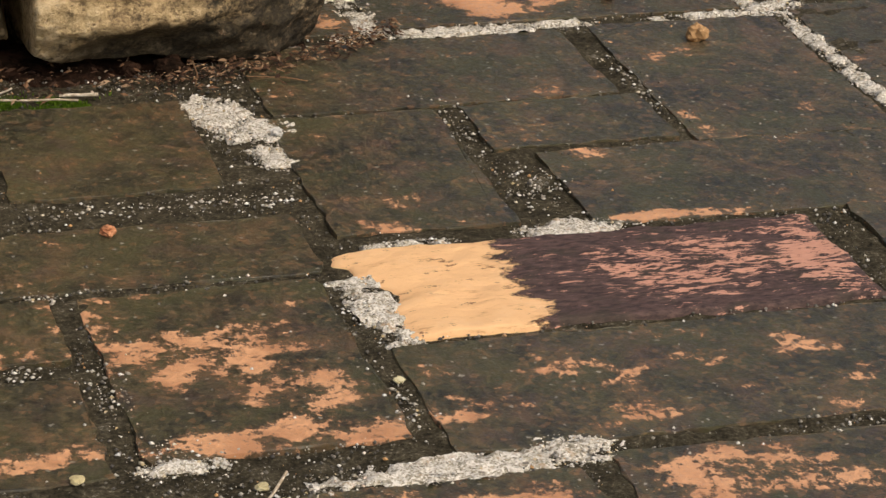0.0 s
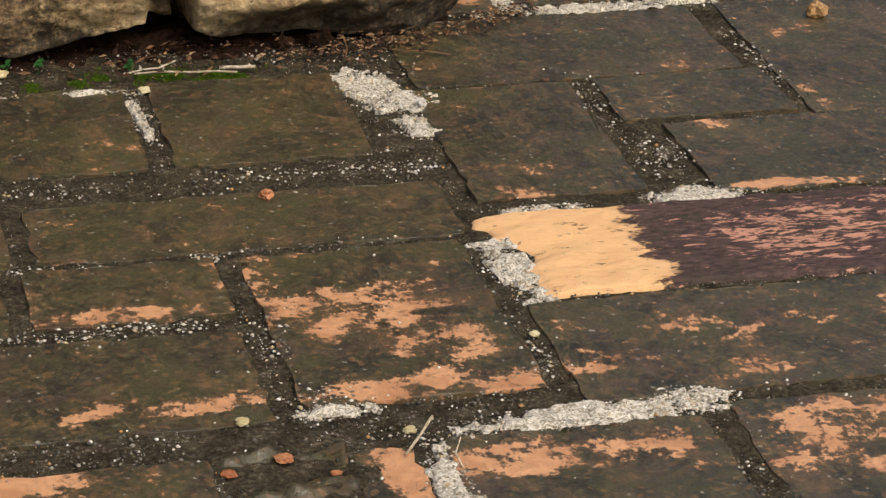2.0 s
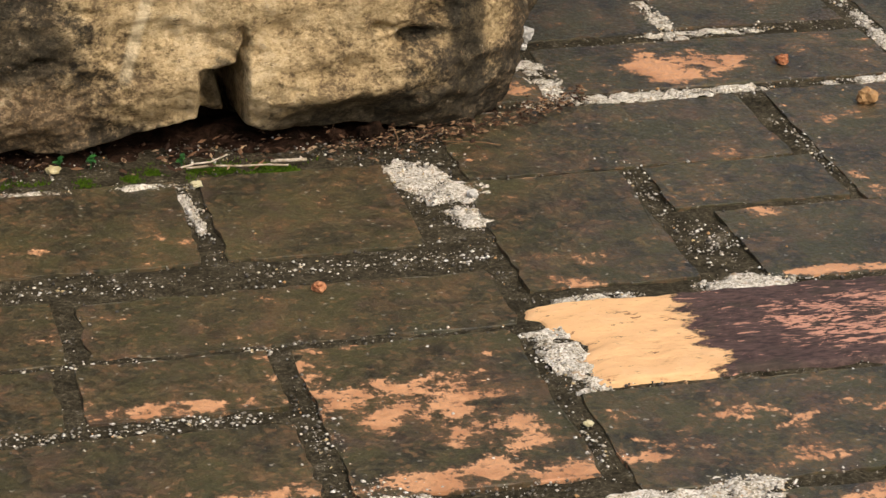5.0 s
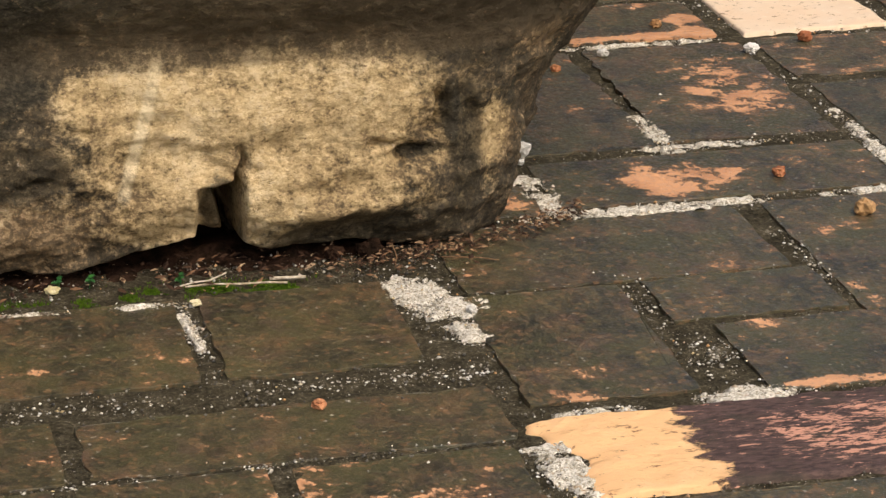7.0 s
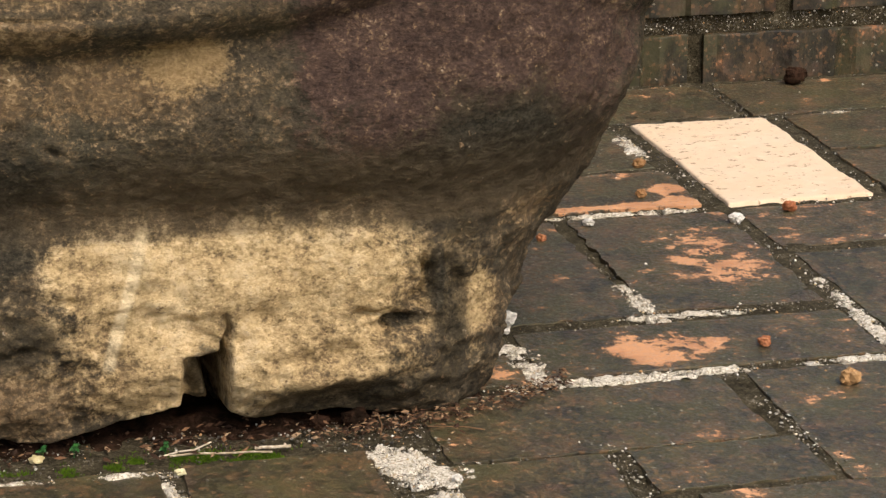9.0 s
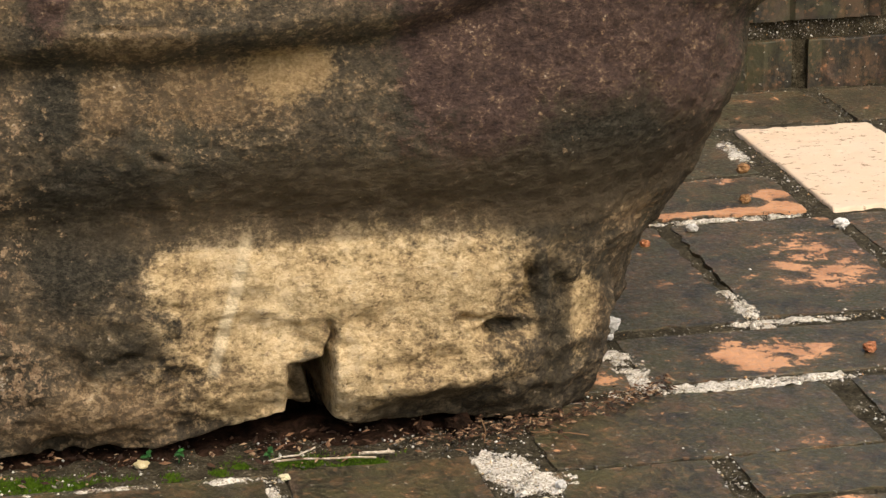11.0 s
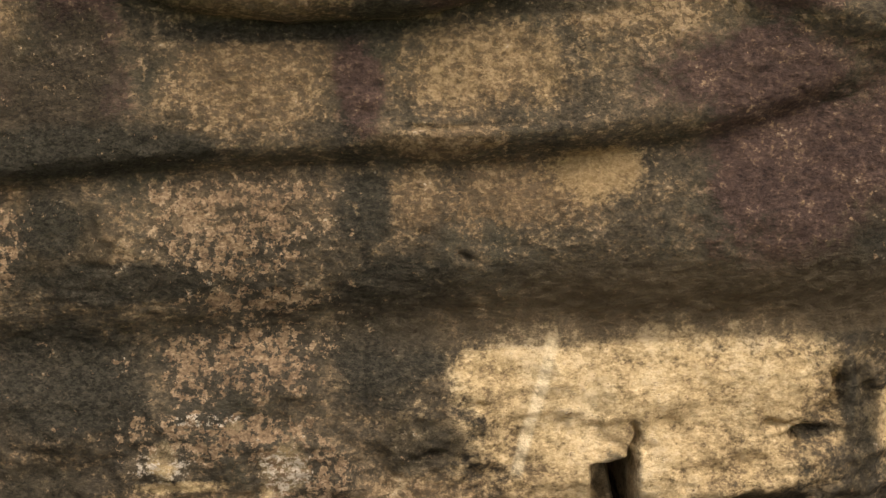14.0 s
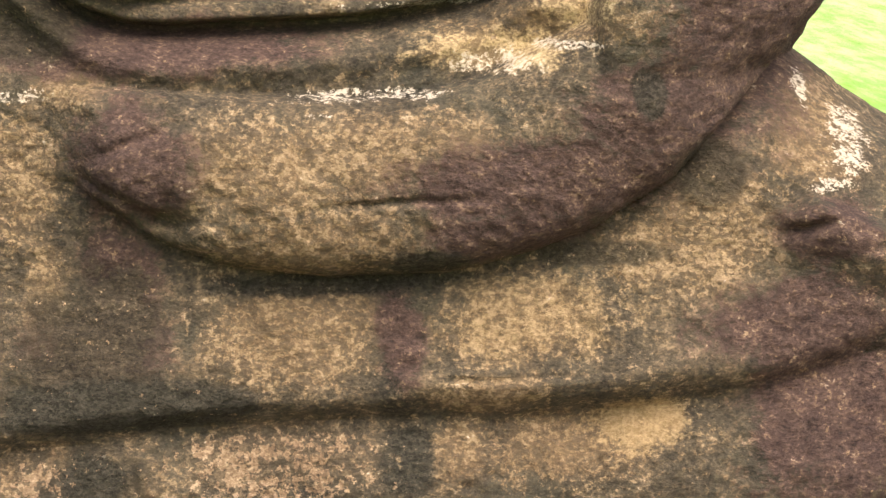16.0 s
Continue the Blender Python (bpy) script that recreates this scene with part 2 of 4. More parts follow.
    scrape = k.mul(k.span(k.math("ABSOLUTE", lean), 0.009, 0.003), k.mul(k.span(xyz.outputs[2], 0.08, 0.10), k.span(xyz.outputs[2], 0.225, 0.205)))
    col = k.mix(k.mul(scrape, k.span(k.add(k.mul(mid, 0.5), k.mul(cloud, 0.5)), 0.38, 0.56, 0.35, 0.95)), col, (0.76, 0.63, 0.41))
    # white lichen
    white = k.span(k.add(k.mul(mid, 0.45), k.mul(fine, 0.55), k.mul(patches(WHITE, 1.2), 0.15)), 0.615, 0.70)
    col = k.mix(k.mul(white, 0.75), col, (0.62, 0.54, 0.43))
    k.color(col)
    k.bump((k.noise(60, 5, 0.7, (0.8, 1, 1.7)), 0.005), (mid, 0.004), (cloud, 0.0022), (grit_a, 0.0007), (grit_b, 0.0008))
    return k.m


def brick_material(name, bare, tint=(0.60, 0.305, 0.15), dark=(0.074, 0.061, 0.031)):
    k = Mat(name, 0.5, 0.6)
    off = k.t.nodes.new("ShaderNodeCombineXYZ")
    k.put(off.inputs[0], k.mul(k.rand, 37.0))
    big = k.noise(9, 4, 0.6, (1, 1, 1), off.outputs[0])
    mid = k.noise(26, 5, 0.62, (0.85, 1.0, 1), off.outputs[0])
    fine = k.noise(150, 4, 0.7, (1.2, 0.85, 1))
    edge = k.noise(32, 6, 0.75, (0.9, 1.0, 1))
    body = k.mix(k.span(fine, 0.35, 0.7), tint, (tint[0] * 1.22, tint[1] * 1.3, tint[2] * 1.35))
    body = k.mix(k.span(k.noise(75, 4, 0.7, (0.8, 1, 1)), 0.58, 0.70), body, (0.17, 0.09, 0.05))
    body = k.mix(k.span(k.noise(18, 3, 0.6), 0.42, 0.62, 0, 0.5), body, (0.40, 0.17, 0.075))
    speck, speck_b = k.grain(300), k.grain(210)
    even = k.noise(42, 5, 0.7, (1.2, 0.85, 1), off.outputs[0])
    crust = k.ramp(k.add(k.mul(big, 0.3), k.mul(even, 0.35), k.mul(fine, 0.22), k.mul(speck, 0.10), 0.015), (0.40, (dark[0] * 0.22, dark[1] * 0.27, dark[2] * 0.36)),
                   (0.49, (dark[0] * 0.7, dark[1] * 0.74, dark[2] * 0.75)), (0.565, (dark[0] * 1.25, dark[1] * 1.2, dark[2] * 1.1)), (0.63, (dark[0] * 2.6, dark[1] * 2.1, dark[2] * 1.8)))
    crust = k.mix(k.span(k.noise(20, 5, 0.7, (1.2, 0.9, 1), off.outputs[0]), 0.50, 0.62, 0, 0.5), crust, (0.15, 0.088, 0.043))
    crust = k.mix(k.span(k.noise(27, 5, 0.7, (1.2, 0.9, 1)), 0.53, 0.63, 0, 0.75), crust, (0.022, 0.020, 0.012))
    crust = k.mix(k.span(k.noise(11, 5, 0.7, (1, 1, 1), off.outputs[0]), 0.46, 0.62, 0, 0.7), crust, (0.062, 0.060, 0.024))
    crust = k.mix(k.span(k.noise(16, 4, 0.7), 0.52, 0.66, 0, 0.38), crust, (0.105, 0.062, 0.046))
    crust = k.mix(k.span(speck_b, 0.90, 0.96, 0, 0.38), crust, (0.27, 0.14, 0.065))
    crust = k.mix(k.span(k.grain(380), 0.993, 0.997, 0, 0.6), crust, (0.42, 0.39, 0.32))
    o = k.add(bare, k.mul(k.math("SUBTRACT", k.rand, 0.5), 0.08), k.mul(k.math("SUBTRACT", mid, 0.5), 1.7), k.mul(k.math("SUBTRACT", fine, 0.5), 0.75), k.mul(k.math("SUBTRACT", big, 0.5), 0.7))
    # bare patches where the crust has flaked: centre x y, radii, amount
    for x, y, rx, ry, a in ((0.46, 2.03, 0.085, 0.055, 0.30), (0.50, 1.885, 0.12, 0.022, 0.36), (0.52, 1.95, 0.05, 0.03, 0.3), (0.93, 2.785, 0.085, 0.05, 0.36),
                            (1.10, 3.08, 0.06, 0.12, 0.28), (0.57, 1.755, 0.09, 0.03, 0.42), (0.80, 1.74, 0.10, 0.06, 0.30), (0.28, 1.885, 0.10, 0.018, 0.32),
                            (0.28, 2.048, 0.085, 0.014, 0.32), (0.90, 2.215, 0.05, 0.012, 0.45), (0.44, 1.75, 0.025, 0.05, 0.5), (1.10, 3.335, 0.07, 0.02, 0.55), (0.98, 3.333, 0.14, 0.010, 0.5), (1.135, 3.39, 0.025, 0.04, 0.45), (0.70, 2.755, 0.06, 0.03, 0.35), (0.85, 1.93, 0.25, 0.06, 0.13),
                            (0.68, 2.24, 0.09, 0.03, 0.15), (0.11, 1.79, 0.14, 0.02, 0.42)):
        o = k.add(o, k.mul(k.spot((x, y, 0), (rx, ry, 0), edge, 0.9), a))
    k.color(k.mix(k.span(o, 0.455, 0.575), k.mix(k.span(o, 0.30, 0.50, 0, 0.45), crust, (0.20, 0.105, 0.05)), body))
    k.rough(k.span(fine, 0.35, 0.65, 0.30, 0.66))
    k.bump((k.span(o, 0.44, 0.58, 1.0, 0.0), 0.0014), (mid, 0.003), (fine, 0.0013))
    return k.m


def streaked_brick_material():
    """Pale break at one end, purplish crust with pale streaks on the rest."""
    k = Mat("half_broken_brick", 0.7, 0.3)
    fine = k.noise(190, 4, 0.7, (0.5, 1.3, 1))
    streak = k.noise(72, 6, 0.78, (0.45, 1.5, 1))
    edge = k.noise(45, 6, 0.75, (0.5, 1.3, 1))
    pale = k.mix(k.span(k.noise(120, 4, 0.7, (0.35, 1.3, 1)), 0.56, 0.75), (0.84, 0.51, 0.25), (0.52, 0.26, 0.11))
    pale = k.mix(k.span(k.noise(75, 5, 0.75, (0.6, 1.2, 1)), 0.60, 0.65), pale, (0.26, 0.12, 0.055))
    pale = k.mix(k.span(k.noise(22, 5, 0.7), 0.5, 0.68, 0, 0.5), pale, (0.86, 0.56, 0.30))
    crust = k.ramp(fine, (0.38, (0.040, 0.025, 0.022)), (0.62, (0.12, 0.072, 0.060)))
    s = k.add(streak, k.mul(k.math("SUBTRACT", fine, 0.5), 0.6), k.mul(k.spot((0.88, 2.10, 0), (0.11, 0.06, 0), edge, 0.6), 0.13), k.mul(k.spot((0.99, 2.11, 0), (0.03, 0.09, 0), edge, 0.6), 0.15))
    crust = k.mix(k.span(k.noise(25, 4), 0.5, 0.65, 0, 0.6), crust, (0.045, 0.037, 0.024))
    crust = k.mix(k.span(s, 0.63, 0.69), crust, k.mix(fine, (0.42, 0.19, 0.12), (0.68, 0.37, 0.26)))
    v = k.t.nodes.new("ShaderNodeSeparateXYZ")
    k.put(v.inputs[0], k.pos)
    cut = k.span(k.add(v.outputs[0], k.mul(k.math("SUBTRACT", edge, 0.5), 0.10), k.mul(k.math("SUBTRACT", k.noise(160, 4, 0.7), 0.5), 0.03)), 0.724, 0.734)
    k.color(k.mix(cut, pale, crust))
    k.bump((k.mul(cut, 1.0), 0.0015), (k.noise(24, 5, 0.7, (0.8, 1.0, 1)), 0.001), (k.noise(90, 5, 0.75, (0.8, 1.1, 1)), 0.0018), (fine, 0.0010))
    return k.m


def pale_brick_material():
    k = Mat("fresh_pale_brick", 0.8, 0.25)
    n = k.noise(95, 5, 0.72, (0.7, 1, 1))
    c = k.mix(k.noise(14, 4, 0.6), (0.76, 0.53, 0.33), (0.76, 0.64, 0.50))
    c = k.mix(k.span(n, 0.575, 0.64), c, (0.34, 0.23, 0.14))
    k.color(k.mix(k.span(k.noise(60, 3), 0.6, 0.75, 0, 0.6), c, (0.82, 0.70, 0.55)))
    k.bump((n, 0.0015), (k.noise(300, 2), 0.0006))
    return k.m


def mortar_material():
    k = Mat("old_dark_mortar", 0.95, 0.12)
    fine = k.noise(260, 4, 0.75)
    mid = k.noise(40, 4, 0.65)
    c = k.ramp(k.add(k.mul(fine, 0.6), k.mul(mid, 0.4)), (0.37, (0.014, 0.012, 0.007)), (0.49, (0.050, 0.042, 0.025)), (0.59, (0.105, 0.088, 0.056)), (0.67, (0.34, 0.31, 0.25)))
    k.color(c)
    k.bump((mid, 0.004), (fine, 0.003))
    return k.m


def white_mortar_material():
    k = Mat("pale_lime_mortar", 0.9, 0.2)
    fine = k.noise(280, 4, 0.75)
    mid = k.noise(60, 4, 0.65)
    c = k.ramp(k.add(k.mul(fine, 0.35), k.mul(mid, 0.40), k.mul(k.grain(650), 0.25)), (0.33, (0.16, 0.14, 0.10)), (0.44, (0.46, 0.41, 0.31)), (0.58, (0.80, 0.75, 0.66)))
    k.color(k.mix(k.span(k.noise(90, 2), 0.58, 0.72, 0, 0.6), c, (0.45, 0.30, 0.16)))
    k.bump((mid, 0.004), (k.grain(650), 0.0008), (fine, 0.0015))
    return k.m


def plain(name, a, b, scale=60, rough=0.7, bump=0.002, spec=0.3):
    k = Mat(name, rough, spec)
    n = k.noise(scale, 4, 0.65)
    k.color(k.mix(k.span(k.add(n, k.mul(k.math("SUBTRACT", k.rand, 0.5), 0.25)), 0.35, 0.65), a, b))
    k.bump((n, bump))
    return k.m


def grains_material():
    k = Mat("grit_grains", 0.55, 0.5)
    k.color(k.ramp(k.island, (0.0, (0.05, 0.045, 0.04)), (0.45, (0.13, 0.115, 0.09)), (0.72, (0.33, 0.30, 0.24)), (0.88, (0.78, 0.74, 0.66)), (0.93, (0.85, 0.82, 0.76)), (0.97, (0.5, 0.28, 0.11))))
    return k.m


def pale_grains_material():
    k = Mat("lime_grains", 0.6, 0.45)
    k.color(k.ramp(k.island, (0.0, (0.16, 0.14, 0.11)), (0.3, (0.36, 0.32, 0.25)), (0.6, (0.62, 0.58, 0.50)), (0.85, (0.86, 0.83, 0.77)), (0.97, (0.55, 0.42, 0.22))))
    return k.m


def litter_material():
    k = Mat("dry_litter", 0.85, 0.15)
    k.color(k.ramp(k.island, (0.0, (0.022, 0.013, 0.009)), (0.45, (0.065, 0.034, 0.020)), (0.75, (0.19, 0.105, 0.056)), (0.93, (0.40, 0.28, 0.17))))
    return k.m


def lawn_material():
    k = Mat("lawn", 0.9, 0.1)
    c = k.mix(k.span(k.noise(2.6, 5, 0.7, (1, 0.16, 1)), 0.38, 0.62), (0.27, 0.46, 0.07), (0.50, 0.64, 0.26))
    c = k.mix(k.span(k.noise(14, 4, 0.7, (1, 0.16, 1)), 0.40, 0.62, 0, 0.5), c, (0.17, 0.35, 0.05))
    k.color(c)
    k.bump((k.noise(40, 4), 0.03))
    return k.m


STONE = stone_material()
BRICK = brick_material("crusted_brick", 0.195)
BRICK_WORN_OR_SHEEN = brick_material("worn_or_sheen_orange_brick", 0.235)
BRICK_STEP = brick_material("mossy_step_brick", 0.17, (0.34, 0.15, 0.065), (0.022, 0.019, 0.010))
BRICK_MOSSY = brick_material("crumbled_mossy_brick", 0.20, (0.50, 0.20, 0.07), (0.055, 0.050, 0.020))
BRICK_HALF = streaked_brick_material()
BRICK_PALE = pale_brick_material()
MORTAR = mortar_material()
LIME = white_mortar_material()
GRIT = grains_material()
PALE_GRIT = pale_grains_material()
LITTER = litter_material()
RED_STONE = plain("broken_brick_red", (0.30, 0.10, 0.04), (0.55, 0.25, 0.12), 160)
TAN_STONE = plain("broken_brick_tan", (0.26, 0.13, 0.05), (0.45, 0.27, 0.12), 130)
WHITE_STONE = plain("lime_pebble", (0.45, 0.43, 0.38), (0.75, 0.73, 0.68), 90)
CREAM_STONE = plain("cream_pebble", (0.50, 0.42, 0.22), (0.66, 0.60, 0.38), 90)
TWIG = plain("bleached_twig", (0.38, 0.30, 0.20), (0.66, 0.58, 0.46), 200)
BROWN_TWIG = plain("brown_stem", (0.16, 0.09, 0.045), (0.30, 0.19, 0.10), 200)
LEAF = plain("broad_green_leaf", (0.022, 0.115, 0.022), (0.04, 0.18, 0.03), 40, 0.4, 0.001, 0.5)
LEAF_YOUNG = plain("young_green_leaf", (0.06, 0.25, 0.03), (0.10, 0.33, 0.045), 40, 0.4, 0.001, 0.5)
MOSS = plain("moss_green", (0.035, 0.075, 0.006), (0.10, 0.17, 0.014), 200, 0.95, 0.003, 0.05)
SOIL = plain("dark_red_soil", (0.013, 0.008, 0.005), (0.045, 0.024, 0.015), 70, 0.95, 0.004, 0.05)
LAWN = lawn_material()


# ---- mesh helpers ----
def part(name, bm, material, parent=None, label=""):
    me = bpy.data.meshes.new(name)
    bm.to_mesh(me)
    bm.free()
    me.materials.append(material)
    ob = new(name, me)
    ob.parent = parent
    return tagged(ob, label)


def mesh_of(name, verts, faces, material, smooth=True):
    me = bpy.data.meshes.new(name)
    me.from_pydata(verts, [], faces)
    me.materials.append(material)
    if smooth:
        me.polygons.foreach_set("use_smooth", [True] * len(me.polygons))
    me.update()
    return new(name, me)


RNG = np.random.RandomState(7)
LATTICE = RNG.rand(32, 32, 32)


def vnoise(x, y, z):
    """Smooth value noise in -0.5..0.5 for arrays."""
    xi, yi, zi = np.floor(x).astype(int), np.floor(y).astype(int), np.floor(z).astype(int)
    fx, fy, fz = x - xi, y - yi, z - zi
    fx, fy, fz = (f * f * (3 - 2 * f) for f in (fx, fy, fz))
    r = 0
    for a in (0, 1):
        for b in (0, 1):
            for c in (0, 1):
                wgt = (fx if a else 1 - fx) * (fy if b else 1 - fy) * (fz if c else 1 - fz)
                r = r + wgt * LATTICE[(xi + a) % 32, (yi + b) % 32, (zi + c) % 32]
    return r - 0.5


def fbm(x, y, z, scale, octaves=4, gain=0.5):
    r, a = 0, 1.0
    for i in range(octaves):
        r = r + a * vnoise(x * scale + 3.1 * i, y * scale + 7.7 * i, z * scale + 1.3 * i)
        a, scale = a * gain, scale * 2.03
    return r


def smooth(v, a, b):
    t = np.clip((v - a) / (b - a), 0, 1)
    return t * t * (3 - 2 * t)


def bell(v, c, w):
    return np.exp(-((v - c) / w) ** 2)


# ---- ground: lawn to the horizon, bed of the terrace ----
def ground():
    bm = bmesh.new()
    n = 40
    rings = [0.0] + [0.5 * 1.32 ** i for i in range(34)]
    grid = []
    for r in rings:
        grid.append([bm.verts.new((r * math.cos(2 * math.pi * i / n), 4 + r * math.sin(2 * math.pi * i / n), -0.16 + 0.02 * math.sin(r * 3 + i))) for i in range(n)] if r else [bm.verts.new((0, 4, -0.16))] * n)
    for a, b in zip(grid, grid[1:]):
        for i in range(n):
            vs = [a[i], b[i], b[(i + 1) % n], a[(i + 1) % n]]
            vs = [v for j, v in enumerate(vs) if v not in vs[:j]]
            bm.faces.new(vs)
    ob = part("ground", bm, LAWN)
    return tagged(ob, "bright green mown lawn beyond the brick terrace", "ground", kind="structure")


def terrace_bed():
    xs = np.concatenate([np.linspace(-2.1, -0.5, 20)[:-1], np.linspace(-0.5, 1.9, 330), np.linspace(1.9, 3.6, 20)[1:]])
    ys = np.concatenate([np.linspace(-0.3, 1.5, 20)[:-1], np.linspace(1.5, 4.1, 350)])
    X, Y = np.meshgrid(xs, ys, indexing="ij")
    Z = np.minimum(-0.0014 + fbm(X, Y, X * 0, 9, 3) * 0.003 + fbm(X, Y, X * 0 + 5, 60, 3) * 0.005, -0.0005)
    nx, ny = X.shape
    v = np.stack([X, Y, Z], -1).reshape(-1, 3)
    i = np.arange(nx * ny).reshape(nx, ny)
    f = np.stack([i[:-1, :-1], i[1:, :-1], i[1:, 1:], i[:-1, 1:]], -1).reshape(-1, 4)
    ob = mesh_of("terrace_floor", v.tolist(), f.tolist(), MORTAR)
    return tagged(ob, "old brick terrace bedded in dark gritty mortar", "floor", kind="structure")


def terrace_base():
    bm = bmesh.new()
    bmesh.ops.create_cube(bm, size=1, matrix=Matrix.Translation((0.75, 1.9, -0.125)) @ Matrix.Diagonal((5.7, 4.4, 0.21, 1)))
    bmesh.ops.bevel(bm, geom=bm.edges[:], offset=0.012, segments=2, affect="EDGES")
    return tagged(part("terrace_base", bm, MORTAR), "dark mortar base under the brick terrace", "floor", kind="structure")


ground()
terrace_base()
FLOOR = terrace_bed()


# ---- the statue: folded legs and forearm of a seated stone figure ----
def statue():
    tab = lambda z, p, q: np.interp(z, p, q)
    zs = np.concatenate([np.linspace(0.0, 0.86, 300), np.linspace(0.86, 1.45, 24)[1:]])
    FRONT, BACK, RC = 2.60, 3.78, 0.26
    u_front = np.concatenate([np.linspace(0, 1, 18)[:-1] * 0.5, 0.5 + 0.5 * np.linspace(0, 1, 290)])
    rows = []
    for z in zs:
        xr = tab(z, (0, 0.038, 0.094, 0.131, 0.161, 0.22, 0.304, 0.358, 0.40, 0.46, 0.52, 0.58, 0.62, 0.646, 0.694, 0.716, 0.743, 0.775, 0.9, 1.2, 1.45),
                 (0.735, 0.752, 0.768, 0.781, 0.806, 0.857, 0.893, 0.908, 0.917, 0.918, 0.88, 0.79, 0.722, 0.678, 0.610, 0.576, 0.594, 0.604, 0.61, 0.55, 0.30))
        fy = FRONT + tab(z, (0, 0.86, 1.0, 1.45), (0, 0.06, 0.25, 0.55))
        by = BACK - tab(z, (0, 0.86, 1.45), (0, 0.1, 0.35))
        xl = -0.6 - xr
        rc = min(RC - 0.06 * (1 - smooth(z, 0.0, 0.2)), 0.45 * (xr - xl), 0.45 * (by - fy))
        xs = np.where(u_front < 0.5, xl + rc + (u_front / 0.5) * (-0.36 - xl - rc), -0.36 + (u_front - 0.5) / 0.5 * (xr - rc + 0.36))
        pts = [(x, fy, 0, -1) for x in xs]
        for a in np.linspace(0, math.pi / 2, 130)[1:]:
            pts.append((xr - rc + rc * math.sin(a), fy + rc - rc * math.cos(a), math.sin(a), -math.cos(a)))
        for y in np.linspace(fy + rc, by - rc, 30)[1:]:
            pts.append((xr, y, 1, 0))
        for a in np.linspace(0, math.pi / 2, 8)[1:]:
            pts.append((xr - rc + rc * math.cos(a), by - rc + rc * math.sin(a), math.cos(a), math.sin(a)))
        for x in np.linspace(xr - rc, xl + rc, 20)[1:]:
            pts.append((x, by, 0, 1))
        for a in np.linspace(0, math.pi / 2, 8)[1:]:
            pts.append((xl + rc - rc * math.sin(a), by - rc + rc * math.cos(a), -math.sin(a), math.cos(a)))
        for y in np.linspace(by - rc, fy + rc, 16)[1:]:
            pts.append((xl, y, -1, 0))
        for a in np.linspace(0, math.pi / 2, 8)[1:-1]:
            pts.append((xl + rc - rc * math.cos(a), fy + rc - rc * math.sin(a), -math.cos(a), -math.sin(a)))
        rows.append(pts)
    P = np.array(rows)
    x, y, nx, ny = (P[..., i] for i in range(4))
    z = np.repeat(zs[:, None], P.shape[1], 1)
    side = smooth(x, 0.58, 0.86)
    d = np.zeros_like(x)
    # waist between the ground block and the leg, and the belly of the leg
    crease = 0.228 + 0.006 * np.sin(x * 9)
    d -= 0.021 * (1 - 0.85 * side) * bell(z, crease, 0.035)
    d += 0.017 * bell(z, 0.325, 0.055) * (1 - 0.6 * side)
    # fold where the upper leg hangs over the lower one
    fold = np.interp(x, (-1, -0.224, -0.144, -0.064, 0.12, 0.25, 0.313, 0.394, 0.477, 0.532, 0.587, 0.63, 0.75, 0.95), (0.37, 0.381, 0.391, 0.398, 0.400, 0.393, 0.393, 0.400, 0.408, 0.420, 0.436, 0.448, 0.49, 0.55))
    fold = fold + 0.003 * fbm(x, y, z, 14, 2)
    keep = 1 - smooth(x, 0.55, 0.75)
    over = smooth(z, fold - 0.006, fold + 0.030)
    d += keep * (0.024 * over * (1 - 0.75 * smooth(z, fold + 0.03, fold + 0.16)) - 0.007 * bell(z, fold - 0.008, 0.016))
    # forearm lying across the lap, rising to the elbow
    low = np.interp(x, (-0.30, -0.142, -0.082, -0.005, 0.10, 0.206, 0.287, 0.346, 0.422, 0.481, 0.53, 0.8), (0.66, 0.638, 0.585, 0.552, 0.536, 0.537, 0.554, 0.574, 0.617, 0.677, 0.731, 1.1))
    top = np.interp(x, (-0.30, -0.132, 0.0, 0.158, 0.243, 0.296, 0.345, 0.375, 0.6), (0.715, 0.727, 0.714, 0.705, 0.722, 0.750, 0.772, 0.96, 1.1))
    t = np.clip((z - low) / np.maximum(top - low, 0.02), -1, 2)
    arm = np.where((t > 0) & (t < 1), np.sqrt(np.clip(4 * t * (1 - t), 0, 1)), 0) ** 0.8
    reach = smooth(x, -0.20, -0.01)
    d += (0.060 + 0.014 * smooth(x, 0.15, 0.33)) * arm * reach
    d -= 0.012 * bell(z, low - 0.004, 0.018) * reach * (x < 0.6)
    d -= 0.007 * bell(z, 0.612 + 0.02 * (x - 0.1), 0.0035) * smooth(x, 0.07, 0.12) * (1 - smooth(x, 0.20, 0.26))
    # lap behind the forearm, belly with two rolls of the robe over it
    d -= 0.036 * smooth(z, top - 0.012, top + 0.07) * (x < 0.7)
    groove = 0.773 + 0.9 * np.clip(np.abs(x - 0.03) - 0.06, 0, 1) ** 2 + 0.9 * np.clip(-x - 0.08, 0, 1) ** 2 * 4 + 0.003 * fbm(x, y, z * 0, 18, 2)
    belly = 1 - smooth(x, 0.22, 0.34)
    d += belly * (0.026 * bell(z, groove - 0.030, 0.020) - 0.018 * bell(z, groove, 0.006) + 0.030 * smooth(z, groove + 0.003, groove + 0.012) - 0.012 * bell(z, groove + 0.030, 0.006))
    d += 0.035 * smooth(z, groove + 0.028, groove + 0.034) * (1 - smooth(x, -0.12, -0.03))
    d += 0.030 * smooth(z, 0.745, 0.80) * smooth(x, 0.24, 0.30) * (1 - smooth(x, 0.33, 0.36))
